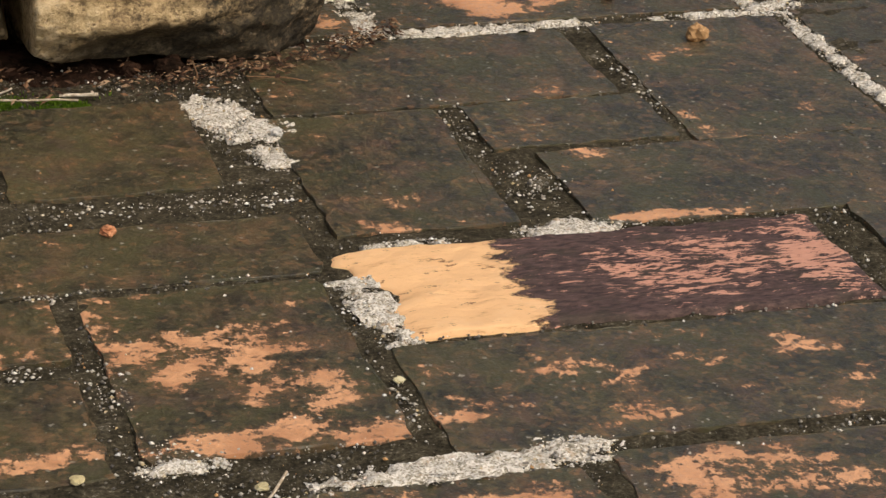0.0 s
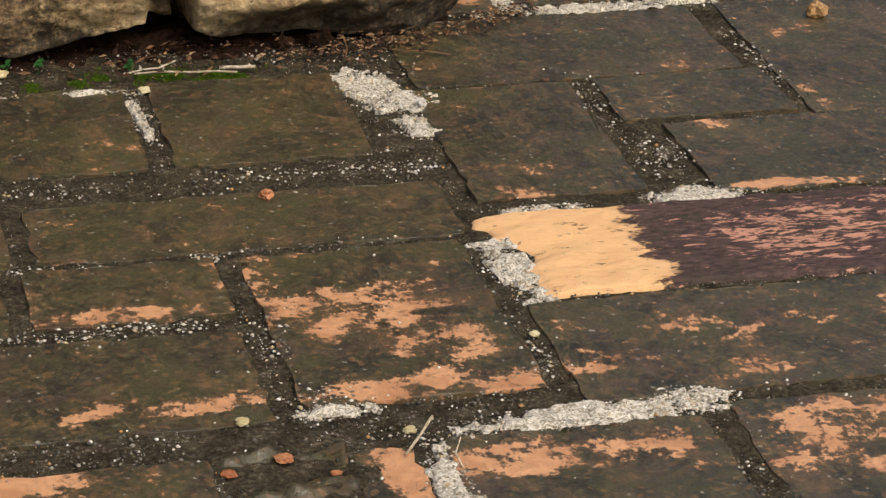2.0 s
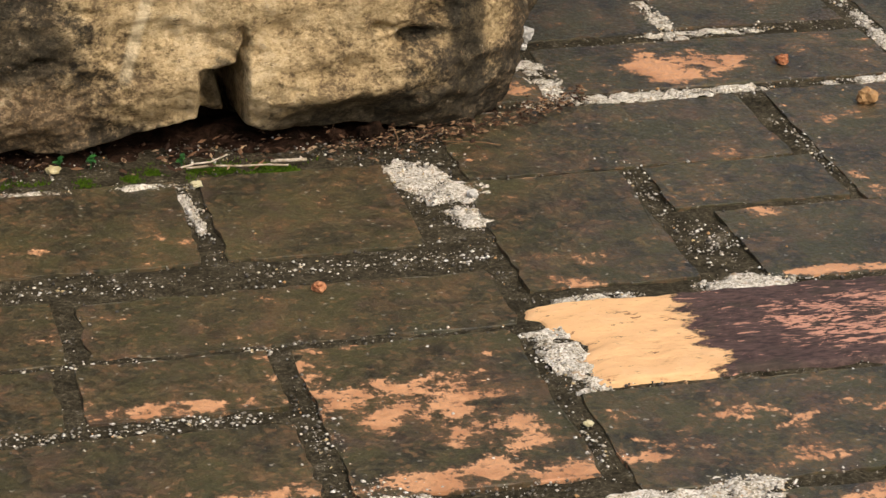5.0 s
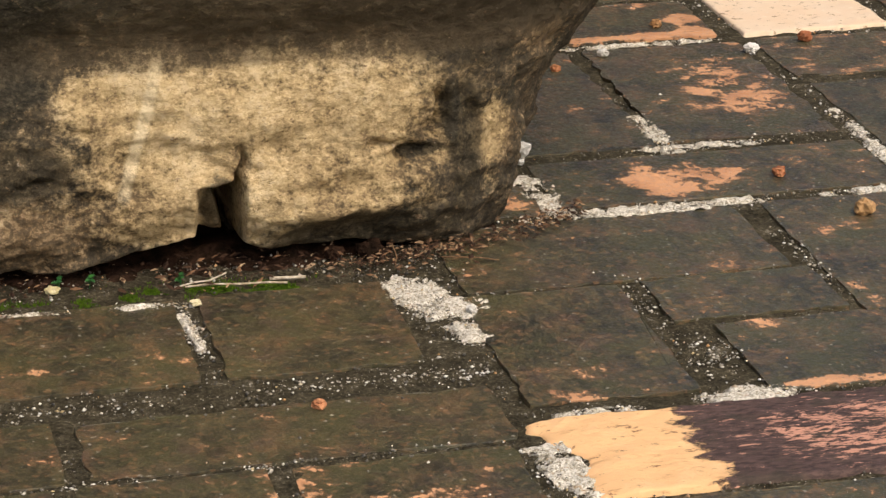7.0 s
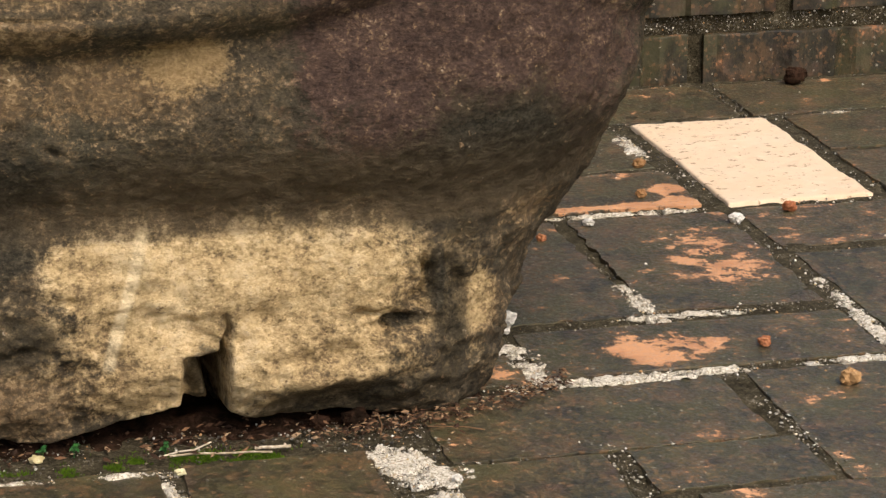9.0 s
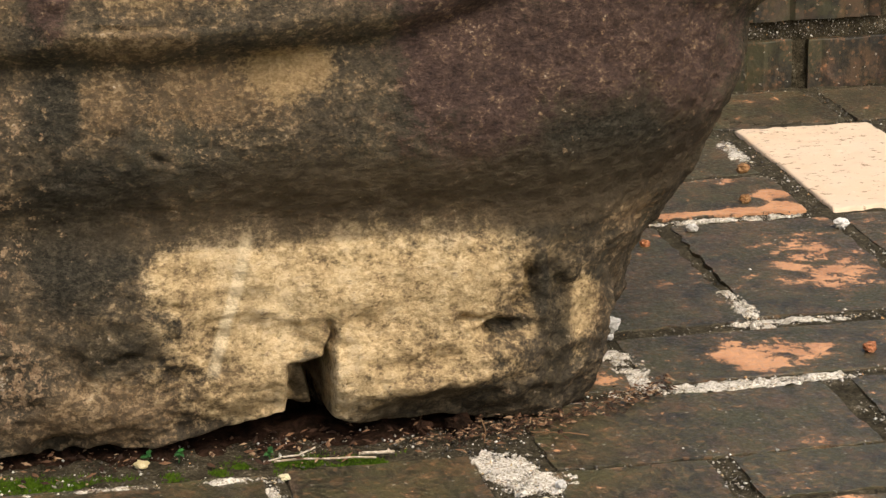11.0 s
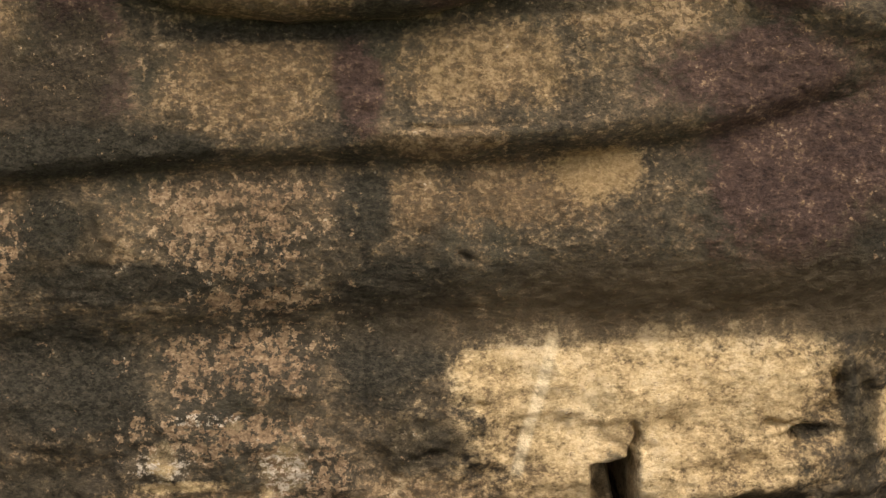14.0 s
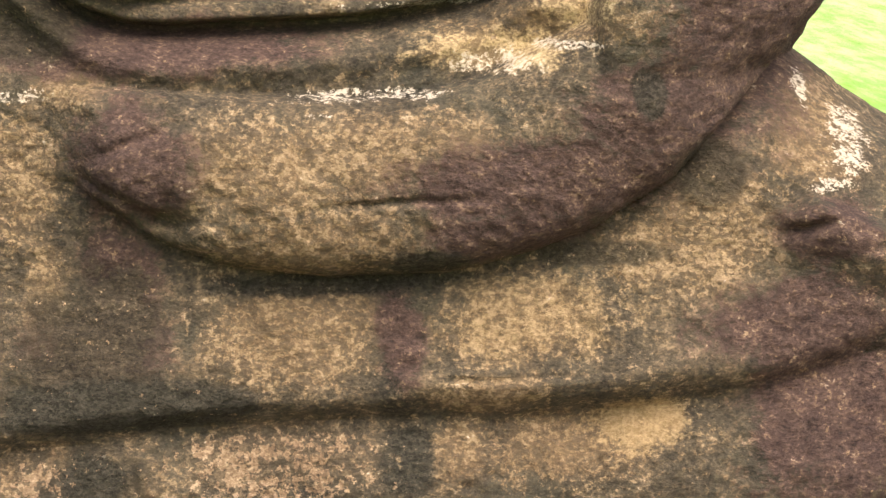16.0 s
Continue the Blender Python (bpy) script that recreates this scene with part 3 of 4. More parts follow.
    # hand end of the forearm
    d += 0.022 * bell(x, -0.11, 0.035) * bell(z, 0.66, 0.05) - 0.02 * bell(x, -0.06, 0.03) * bell(z, 0.60, 0.012)
    d -= 0.011 * bell(z, 0.640 - 0.58 * (x + 0.13), 0.006) * smooth(x, -0.15, -0.12) * (1 - smooth(x, -0.06, -0.03))
    d += 0.010 * bell(x, -0.125, 0.018) * bell(z, 0.712, 0.010) - 0.008 * bell(z, 0.672 + 0.35 * (x + 0.1), 0.005) * bell(x, -0.09, 0.035)
    d += 0.007 * bell(x, -0.043, 0.010) * bell(z, 0.421, 0.005)
    d -= 0.006 * np.clip(fbm(x, y, z, 18, 3) - 0.12, 0, 1) * 4 * bell(x, -0.08, 0.09) * bell(z, 0.63, 0.07)
    # knuckle-like knobs on the knee
    brow = 0.597 - 0.45 * np.abs(x - 0.556)
    d += 0.030 * smooth(x, 0.515, 0.55) * smooth(brow - z, -0.006, 0.010) * (1 - smooth(brow - z, 0.02, 0.075))
    d -= 0.018 * bell(z, 0.568 + 0.28 * (x - 0.55), 0.006) * bell(x, 0.550, 0.020) + 0.006 * bell(z, 0.548, 0.005) * smooth(x, 0.58, 0.62)
    # undercut at the ground
    edge = np.interp(x, (-1, -0.1, 0.1, 0.22, 0.30, 0.366, 0.42, 0.47, 0.58, 0.63, 0.68, 0.8), (0.006, 0.010, 0.012, 0.008, 0.018, 0.032, 0.022, 0.012, 0.004, -0.002, -0.008, -0.014)) + 0.011 * fbm(x, y, z * 0, 22, 3)
    under = 1 - smooth(z, edge - 0.012, edge + 0.006)
    d -= 0.11 * under
    d -= 0.016 * (1 - smooth(z, edge - 0.01, edge + 0.055)) * (1 - 0.7 * smooth(x, 0.55, 0.7))
    d -= 0.020 * smooth(x, 0.42, 0.46) * (1 - smooth(z, 0.0, 0.075)) * (1 - smooth(x, 0.55, 0.72))
    # broken slot and cracks in the block
    wag = 0.004 * fbm(x * 0, y * 0, z, 60, 3)
    slot = smooth(x + wag, 0.372, 0.384) * (1 - smooth(x, 0.419, 0.4225)) * (1 - smooth(z + 0.3 * wag, 0.086, 0.096))
    d -= slot * (0.040 + 0.10 * smooth(x + 0.25 * (z - 0.06), 0.398, 0.410))
    d -= 0.03 * bell(x + 3.0 * wag, 0.4175, 0.0032) * (1 - smooth(z, 0.11, 0.14))
    d += 0.010 * smooth(x, 0.418, 0.424) * (1 - smooth(x, 0.5, 0.62)) * (1 - smooth(z, 0.09, 0.13)) * smooth(z, 0.03, 0.06)
    ragx, ragz = 0.014 * fbm(x, y, z, 45, 3), 0.012 * fbm(x, y + 9, z, 45, 3)
    for hx, hz, rx, rz, dep in ((0.268, 0.158, 0.012, 0.005, 0.008), (0.255, 0.312, 0.011, 0.004, 0.006),
                                (0.215, 0.113, 0.014, 0.004, 0.008), (0.345, 0.352, 0.004, 0.004, 0.008), (-0.09, 0.315, 0.012, 0.005, 0.006),
                                (0.385, 0.122, 0.022, 0.012, 0.012), (0.15, 0.02, 0.02, 0.012, 0.03), (0.627, 0.155, 0.010, 0.018, 0.022), (0.622, 0.132, 0.012, 0.012, 0.018), (0.60, 0.113, 0.022, 0.007, 0.020), (0.582, 0.106, 0.007, 0.010, 0.014), (0.565, 0.124, 0.010, 0.004, 0.012),
                                (0.66, 0.16, 0.012, 0.04, 0.010), (0.50, 0.085, 0.05, 0.012, 0.006)):
        d -= dep * np.exp(-(((x + ragx - hx) / rx) ** 2 + ((z + ragz - hz) / rz) ** 2) ** 1.2)
    # chips along the fold
    d += 0.010 * smooth(x, 0.14, 0.17) * (1 - smooth(x, 0.40, 0.5)) * bell(z, fold + 0.04, 0.014)
    d -= 0.006 * bell(z, fold + 0.042 + 0.02 * (x - 0.2), 0.003) * smooth(x, 0.19, 0.21) * (1 - smooth(x, 0.26, 0.4))
    d += 0.012 * np.exp(-(((x - 0.165) / 0.012) ** 2 + ((z - 0.465) / 0.008) ** 2))
    # slanting ribs worn into the side of the knee
    d += 0.010 * smooth(x, 0.73, 0.79) * fbm((x - 0.5 * z) * 2.2, y * 0.6, z * 0.35, 34, 3)
    # weathering
    block = 1 - smooth(z, 0.17, 0.235)
    ragged = block * (0.55 + 0.45 * smooth(z, 0.16, 0.08))
    ridge = np.abs(fbm(x * 0.8, y, z * 1.3, 24, 4))
    d += fbm(x, y, z, 6, 3) * 0.014 + fbm(x, y, z, 26, 4) * (0.005 + 0.007 * ragged) + fbm(x * 0.5, y, z * 1.6, 30, 4) * 0.009 * ragged - ridge * 0.013 * ragged + fbm(x, y, z, 120, 3) * 0.0040
    d[:, :] *= 1 - 0.8 * smooth(z, 0.9, 1.1)
    X, Y = x + nx * d, y + ny * d
    nz, nu = X.shape
    verts = np.stack([X, Y, z], -1).reshape(-1, 3).tolist()
    i = np.arange(nz * nu).reshape(nz, nu)
    j = np.roll(i, -1, 1)
    faces = np.stack([i[:-1], j[:-1], j[1:], i[1:]], -1).reshape(-1, 4).tolist()
    cap = len(verts)
    verts.append((-0.3, 3.2, 1.52))
    faces += [(int(a), int(b), cap) for a, b in zip(i[-1], j[-1])]
    faces.append([int(a) for a in i[0][::-1]])
    ob = mesh_of("stone_statue", verts, faces, STONE)
    return tagged(ob, "weathered sandstone statue with folded legs and lichen stains", "statue")


statue()


# ---- step at the far side of the terrace ----
def brick_mesh(w, l, h, seed, wear=0.004):
    """A worn brick, base at z 0, centred in plan."""
    r = random.Random(seed)
    pts = []
    for (ax, ay), (bx, by) in zip(((-1, -1), (1, -1), (1, 1), (-1, 1)), ((1, -1), (1, 1), (-1, 1), (-1, -1))):
        n = max(3, int((abs(bx - ax) * w + abs(by - ay) * l) / 2 / 0.016))
        for i in range(n):
            f = i / n
            px, py = (ax + (bx - ax) * f) * w / 2, (ay + (by - ay) * f) * l / 2
            k = wear * (2.0 if i == 0 else 1.0)
            pts.append([px * (1 - k / w) + r.uniform(-1.4 * wear, wear), py * (1 - k / l) + r.uniform(-1.4 * wear, wear)])
    bm = bmesh.new()
    n = len(pts)
    low = [bm.verts.new((px, py, 0)) for px, py in pts]
    mid = [bm.verts.new((px, py, h - wear * r.uniform(0.35, 0.7))) for px, py in pts]
    cx, cy = sum(p[0] for p in pts) / n, sum(p[1] for p in pts) / n
    b = wear * 0.12
    top = [bm.verts.new((px - math.copysign(min(b, abs(px - cx)), px - cx), py - math.copysign(min(b, abs(py - cy)), py - cy), h + r.uniform(-0.0006, 0.0006))) for px, py in pts]
    for a, c in ((low, mid), (mid, top)):
        for i in range(n):
            bm.faces.new((a[i], a[(i + 1) % n], c[(i + 1) % n], c[i]))
    bm.faces.new(top)
    return bm


LAID = []


def lay(x0, x1, y0, y1, material=None, parent=None, z=-0.03, h=0.03, tilt=(0, 0), seed=0, wear=0.004, turn=0.0, grow=0.0):
    x0, x1, y0, y1 = x0 - grow, x1 + grow, y0 - grow, y1 + grow
    if z < -0.02:
        LAID.append((x0, x1, y0, y1))
    ob = part("brick", brick_mesh(x1 - x0, y1 - y0, h, seed, wear), material or BRICK, parent)
    ob.matrix_world = pose((x0 + x1) / 2, (y0 + y1) / 2, z, tilt[0], tilt[1], turn)
    return ob


def step_wall():
    bm = bmesh.new()
    bmesh.ops.create_cube(bm, size=1, matrix=Matrix.Translation((0.75, 4.124, 0.05)) @ Matrix.Diagonal((5.7, 0.30, 0.32, 1)))
    bmesh.ops.subdivide_edges(bm, edges=bm.edges[:], cuts=14, use_grid_fill=True)
    for v in bm.verts:
        v.co.y += 0.008 * noise.noise(v.co * 9)
    wall = part("step_wall", bm, MORTAR)
    tagged(wall, "low brick step in mossy mortar closing the terrace", "wall", kind="structure")
    r = random.Random(5)
    for c, (z0, h) in enumerate(((-0.005, 0.078), (0.104, 0.075), (0.195, 0.07))):
        x = -2.05 + 0.2 * (c % 2)
        while x < 3.2:
            w = r.uniform(0.36, 0.44)
            lay(x, x + w, 3.965 + 0.004 * r.random(), 4.32, BRICK_STEP, wall, z0, h, seed=r.randint(0, 9999), wear=0.005)
            x += w + 0.022
    return wall


step_wall()


# ---- bricks of the terrace ----
def relief_brick(x0, x1, y0, y1, material, label, jag, rough_to, seed, up=0.004, deep=1.0):
    """A broken brick with an uneven top: ragged near end of width jag, rough as far as x = rough_to."""
    nx, ny = int((x1 - x0) / 0.003), int((y1 - y0) / 0.003)
    U, V = np.meshgrid(np.linspace(0, 1, nx), np.linspace(0, 1, ny), indexing="ij")
    left = x0 + jag * (0.75 - 0.8 * V[0]) + 0.9 * jag * np.exp(-((V[0] - 0.5) / 0.13) ** 2) + 0.5 * jag * fbm(V[0] * 0 + seed, V[0], V[0] * 0, 14, 4)
    right = x1 + 0.006 * fbm(V[0] * 0 + seed + 4, V[0], V[0] * 0, 9, 3)
    X = left[None, :] + (right - left)[None, :] * U
    low = y0 + 0.005 * fbm(U[:, 0], U[:, 0] * 0 + seed, U[:, 0] * 0, 16, 4)
    high = y1 + 0.008 * fbm(U[:, 0], U[:, 0] * 0 + seed + 7, U[:, 0] * 0, 14, 4)
    Y = low[:, None] + (high - low)[:, None] * V
    rough = 1 - smooth(X, rough_to - 0.02, rough_to + 0.02)
    layer = fbm(X * 0.6, Y * 1.2, X * 0 + seed, 32, 4)
    Z = up + deep * rough * (0.0025 * layer + 0.003 * np.floor(layer * 6) / 6 + 0.003 * fbm(X * 0.5, Y, X * 0, 110, 3)) + 0.002 * fbm(X, Y, X * 0, 60, 3)
    rim = np.minimum(np.minimum(X - left[None, :], right[None, :] - X), np.minimum(Y - low[:, None], high[:, None] - Y))
    Z -= 0.0015 * (1 - smooth(rim, 0, 0.003)) + 0.006 * np.exp(-np.clip(X - left[None, :], 0, 1) / 0.012) * (jag > 0.005)
    i = np.arange(nx * ny).reshape(nx, ny)
    verts = np.stack([X, Y, Z], -1).reshape(-1, 3).tolist()
    faces = np.stack([i[:-1, :-1], i[1:, :-1], i[1:, 1:], i[:-1, 1:]], -1).reshape(-1, 4).tolist()
    loop = list(i[:, 0]) + list(i[-1, 1:]) + list(i[::-1, -1][1:]) + list(i[0, ::-1][1:-1])
    base = len(verts)
    verts += [(verts[a][0], verts[a][1], -0.03) for a in loop]
    n = len(loop)
    faces += [(int(loop[j]), base + j, base + (j + 1) % n, int(loop[(j + 1) % n])) for j in range(n)]
    ob = mesh_of("brick", verts, faces, material)
    ob.parent = FLOOR
    LAID.append((x0, x1, y0, y1))
    return tagged(ob, label)


def terrace():
    # x0 x1 y0 y1, row by row away from the near side
    near = ((-0.05, 0.295, 1.60, 1.795), (0.475, 0.675, 1.55, 1.795), (0.705, 1.06, 1.60, 1.81), (1.08, 1.45, 1.60, 1.82),
            (-0.25, -0.08, 1.60, 1.80), (-0.05, 0.355, 1.85, 2.005), (-0.45, -0.08, 1.84, 2.0), (0.385, 0.572, 1.868, 2.142),
            (0.60, 1.03, 1.838, 2.008), (1.055, 1.40, 1.85, 2.02), (0.20, 0.357, 2.038, 2.142), (-0.2, 0.175, 2.03, 2.14), (0.215, 0.583, 2.16, 2.275),
            (-0.19, 0.19, 2.155, 2.28), (1.06, 1.40, 2.04, 2.20))
    mid = ((0.365, 0.543, 2.348, 2.552), (0.0, 0.335, 2.348, 2.548), (-0.36, -0.03, 2.345, 2.545), (0.615, 0.768, 2.225, 2.49),
           (0.625, 0.955, 2.505, 2.68), (0.80, 0.972, 2.388, 2.493), (0.992, 1.188, 2.378, 2.69), (0.835, 1.20, 2.208, 2.370), (1.225, 1.58, 2.215, 2.38),
           (1.22, 1.41, 2.40, 2.72), (1.43, 1.62, 2.40, 2.72))
    far = ((0.60, 0.755, 2.712, 2.80), (0.785, 1.165, 2.722, 2.868), (0.60, 0.765, 2.82, 2.89), (0.77, 0.942, 2.905, 3.28), (0.965, 1.165, 2.915, 3.285),
           (1.20, 1.39, 2.75, 3.09), (1.41, 1.75, 2.75, 2.92), (1.41, 1.75, 2.94, 3.09), (1.195, 1.60, 3.125, 3.29), (0.80, 1.155, 3.325, 3.485), (0.80, 1.15, 3.51, 3.72),
           (1.42, 1.78, 3.335, 3.53), (1.425, 1.78, 3.555, 3.735), (1.01, 1.36, 3.752, 3.945), (1.385, 1.76, 3.76, 3.945), (0.62, 0.99, 3.75, 3.945), (1.62, 1.9, 3.1, 3.29))
    r = random.Random(11)
    for group in (near, mid, far):
        for i, (x0, x1, y0, y1) in enumerate(group):
            # far bricks take the barer orange to paint in sky sheen, besides their wear
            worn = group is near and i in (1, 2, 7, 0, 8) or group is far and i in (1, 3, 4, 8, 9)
            lay(x0, x1, y0, y1, BRICK_WORN_OR_SHEEN if worn else BRICK, FLOOR, -0.0325 + r.uniform(-0.0008, 0.0012), 0.033, (r.uniform(-0.2, 0.2), r.uniform(-0.2, 0.2)),
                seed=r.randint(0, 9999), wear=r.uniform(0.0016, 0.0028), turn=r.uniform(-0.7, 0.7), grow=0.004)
    # broken brick sunk at the near edge, half-broken brick, fresh pale brick
    lay(0.402, 0.452, 1.62, 1.792, BRICK_WORN_OR_SHEEN, FLOOR, -0.034, 0.033, (0.5, -2), seed=3, wear=0.005)
    relief_brick(0.303, 0.398, 1.60, 1.800, BRICK_MOSSY, "crumbled mossy brick with orange flecks", 0.010, 0.6, 5.7, 0.001, 3.5)
    relief_brick(0.597, 1.012, 2.022, 2.186, BRICK_HALF, "purplish brick with a pale broken end", 0.026, 0.735, 3.3, 0.004, 0.2)
    relief_brick(1.187, 1.388, 3.312, 3.728, BRICK_PALE, "freshly broken pale cream brick", 0.002, 0.9, 8.1, 0.0035)

    # the rest of the terrace, in plain courses
    shared = [brick_mesh(0.40, 0.185, 0.033, 60 + i, 0.004) for i in range(4)]
    meshes = []
    for bm in shared:
        me = bpy.data.meshes.new("brick")
        bm.to_mesh(me)
        bm.free()
        me.materials.append(BRICK)
        meshes.append(me)
    near_box = (0.0, 1.60, 1.70, 3.96)
    for row in range(20):
        y = 0.0 + 0.205 * row
        for col in range(13):
            x = -1.82 + 0.422 * col + (0.21 if row % 2 else 0.0)
            a = (x - 0.205, x + 0.205, y - 0.095, y + 0.095)
            if a[1] > 3.55 or a[3] > 3.95 or (a[0] < near_box[1] and a[1] > near_box[0] and a[2] < near_box[3] and a[3] > near_box[2]):
                continue
            if any(a[0] < q[1] and a[1] > q[0] and a[2] < q[3] and a[3] > q[2] for q in LAID):
                continue
            ob = new("brick", r.choice(meshes))
            ob.parent = FLOOR
            ob.matrix_world = pose(x, y, -0.0305 + r.uniform(-0.001, 0.001), r.uniform(-0.3, 0.3), r.uniform(-0.3, 0.3), r.uniform(-0.8, 0.8))


terrace()


# ---- grit in the joints, lime mortar, pebbles ----
def scatter(name, spots, material, smooth_faces=False):
    """One mesh of small stones: spots of (x, y, z, rx, ry, rz)."""
    r = random.Random(len(spots))
    verts, faces = [], []
    for x, y, z, rx, ry, rz in spots:
        a = r.uniform(0, 6.28)
        c, q, n = math.cos(a), math.sin(a), len(verts)
        for px, py, pz in ((1, 0, 0), (0, 1, 0), (-1, 0, 0), (0, -1, 0), (0, 0, 1), (0, 0, -1)):
            px, py, pz = px * rx * r.uniform(0.6, 1.3), py * ry * r.uniform(0.6, 1.3), pz * rz
            verts.append((x + px * c - py * q, y + px * q + py * c, z + pz))
        faces += [(n + i, n + (i + 1) % 4, n + 4) for i in range(4)] + [(n + (i + 1) % 4, n + i, n + 5) for i in range(4)]
    return mesh_of(name, verts, faces, material, smooth_faces)


def grit():
    rs = np.random.RandomState(31)
    n = 155000
    x, y = rs.uniform(-0.15, 1.65, n), 1.66 + 2.30 * rs.rand(n) ** 1.25
    deep = np.zeros(n)
    for x0, x1, y0, y1 in LAID:
        deep = np.maximum(deep, np.minimum(np.minimum(x - x0, x1 - x), np.minimum(y - y0, y1 - y)))
    clump = fbm(x, y, x * 0, 16, 3)
    odds = np.where(deep > 0.002, np.maximum(0.011, 0.46 * np.exp(-deep / 0.007)), np.clip(0.55 + 2.2 * clump, 0.05, 1))
    ok = rs.rand(n) < odds
    x, y, deep = x[ok], y[ok], deep[ok]
    k = 0.00035 + 0.0021 * rs.rand(len(x)) ** 4.2
    z = np.where(deep > 0.002, 0.0004, -0.0015 + 0.0028 * rs.rand(len(x)))
    ang = rs.uniform(0, 6.28, len(x))
    c, q = np.cos(ang), np.sin(ang)
    ring = ((1, 0, 0), (0, 1, 0), (-1, 0, 0), (0, -1, 0), (0, 0, 0.8), (0, 0, -0.8))
    v = np.empty((len(x), 6, 3))
    for i, (px, py, pz) in enumerate(ring):
        a, b = px * k * rs.uniform(0.6, 1.4, len(x)), py * k * rs.uniform(0.6, 1.2, len(x))
        v[:, i, 0], v[:, i, 1], v[:, i, 2] = x + a * c - b * q, y + a * q + b * c, z + pz * k
    tri = np.array([(0, 1, 4), (1, 2, 4), (2, 3, 4), (3, 0, 4), (1, 0, 5), (2, 1, 5), (3, 2, 5), (0, 3, 5)])
    f = (np.arange(len(x))[:, None, None] * 6 + tri[None]).reshape(-1, 3)
    ob = mesh_of("joint_grit", v.reshape(-1, 3).tolist(), f.tolist(), GRIT, True)
    return tagged(ob, "pale and dark grit strewn along the brick joints", "grit", kind="stuff")


def lime_lump(x, y, rx, ry, turn=0, h=0.006, seed=0):
    """A ragged smear of pale mortar with a crumbly top."""
    nx, ny = max(12, int(rx * 2.8 / 0.0022)), max(12, int(ry * 2.8 / 0.0022))
    X, Y = np.meshgrid(np.linspace(-1.4 * rx, 1.4 * rx, nx), np.linspace(-1.4 * ry, 1.4 * ry, ny), indexing="ij")
    q = np.sqrt((X / rx) ** 2 + (Y / ry) ** 2) + 1.2 * fbm(X + seed, Y, X * 0, 30, 3) + 1.3 * fbm(X, Y + seed, X * 0, 110, 4, 0.65)
    Z = h * np.clip(1.25 - q, -3, 0.7) + 0.0045 * fbm(X + seed, Y, X * 0, 75, 3) * (q < 1.1) - 0.0005
    Z = np.where(q > 1.35, -0.02, Z)
    i = np.arange(nx * ny).reshape(nx, ny)
    verts = np.stack([X, Y, Z], -1).reshape(-1, 3).tolist()
    faces = np.stack([i[:-1, :-1], i[1:, :-1], i[1:, 1:], i[:-1, 1:]], -1).reshape(-1, 4).tolist()
    ob = mesh_of("mortar_lump", verts, faces, LIME)
    ob.matrix_world = pose(x, y, 0, 0, 0, turn)
    return tagged(ob, "pale crumbling lime mortar smeared in the joint", "mortar", "mortar lumps")


LUMPS = ((0.572, 2.512, 0.026, 0.042, 12), (0.603, 2.468, 0.028, 0.024, 0), (0.602, 2.405, 0.016, 0.026, 10), (0.606, 2.075, 0.017, 0.055, 8), (0.815, 2.203, 0.045, 0.013, 2), (0.665, 2.198, 0.035, 0.006, 3),
         (0.585, 1.812, 0.085, 0.016, 4), (0.678, 1.824, 0.032, 0.020, 0), (0.405, 1.855, 0.028, 0.009, 0), (0.465, 1.73, 0.014, 0.06, 0),
         (0.772, 2.765, 0.016, 0.055, 8), (0.85, 2.697, 0.10, 0.014, 0), (0.95, 2.702, 0.045, 0.008, 0), (1.13, 2.703, 0.055, 0.010, 0),
         (0.953, 2.94, 0.013, 0.06, 0), (1.00, 2.892, 0.075, 0.008, 0))
LUMPS2 = ((1.183, 2.84, 0.010, 0.12, 0), (1.205, 2.57, 0.010, 0.13, 0), (0.31, 2.541, 0.040, 0.007, 0), (0.345, 2.47, 0.006, 0.05, 6), (0.19, 2.545, 0.07, 0.006, 0),
          (1.20, 2.72, 0.03, 0.012, 20), (1.03, 3.302, 0.10, 0.006, 0), (1.47, 3.10, 0.05, 0.008, 0), (1.15, 3.62, 0.012, 0.06, 0), (1.50, 3.74, 0.02, 0.006, 0))


CRUMBS = ((0.275, 2.022, 0.085, 0.018), (0.12, 2.018, 0.08, 0.016), (0.275, 2.022, 0.085, 0.014), (0.375, 1.97, 0.014, 0.05), (0.36, 2.148, 0.03, 0.010), (0.21, 2.145, 0.05, 0.008), (0.585, 1.92, 0.012, 0.06), (0.80, 2.29, 0.022, 0.06),
          (0.40, 1.88, 0.03, 0.03), (0.55, 2.31, 0.05, 0.02), (0.98, 2.52, 0.012, 0.10), (0.78, 2.42, 0.012, 0.08), (0.45, 2.31, 0.08, 0.02), (0.20, 2.31, 0.12, 0.02))


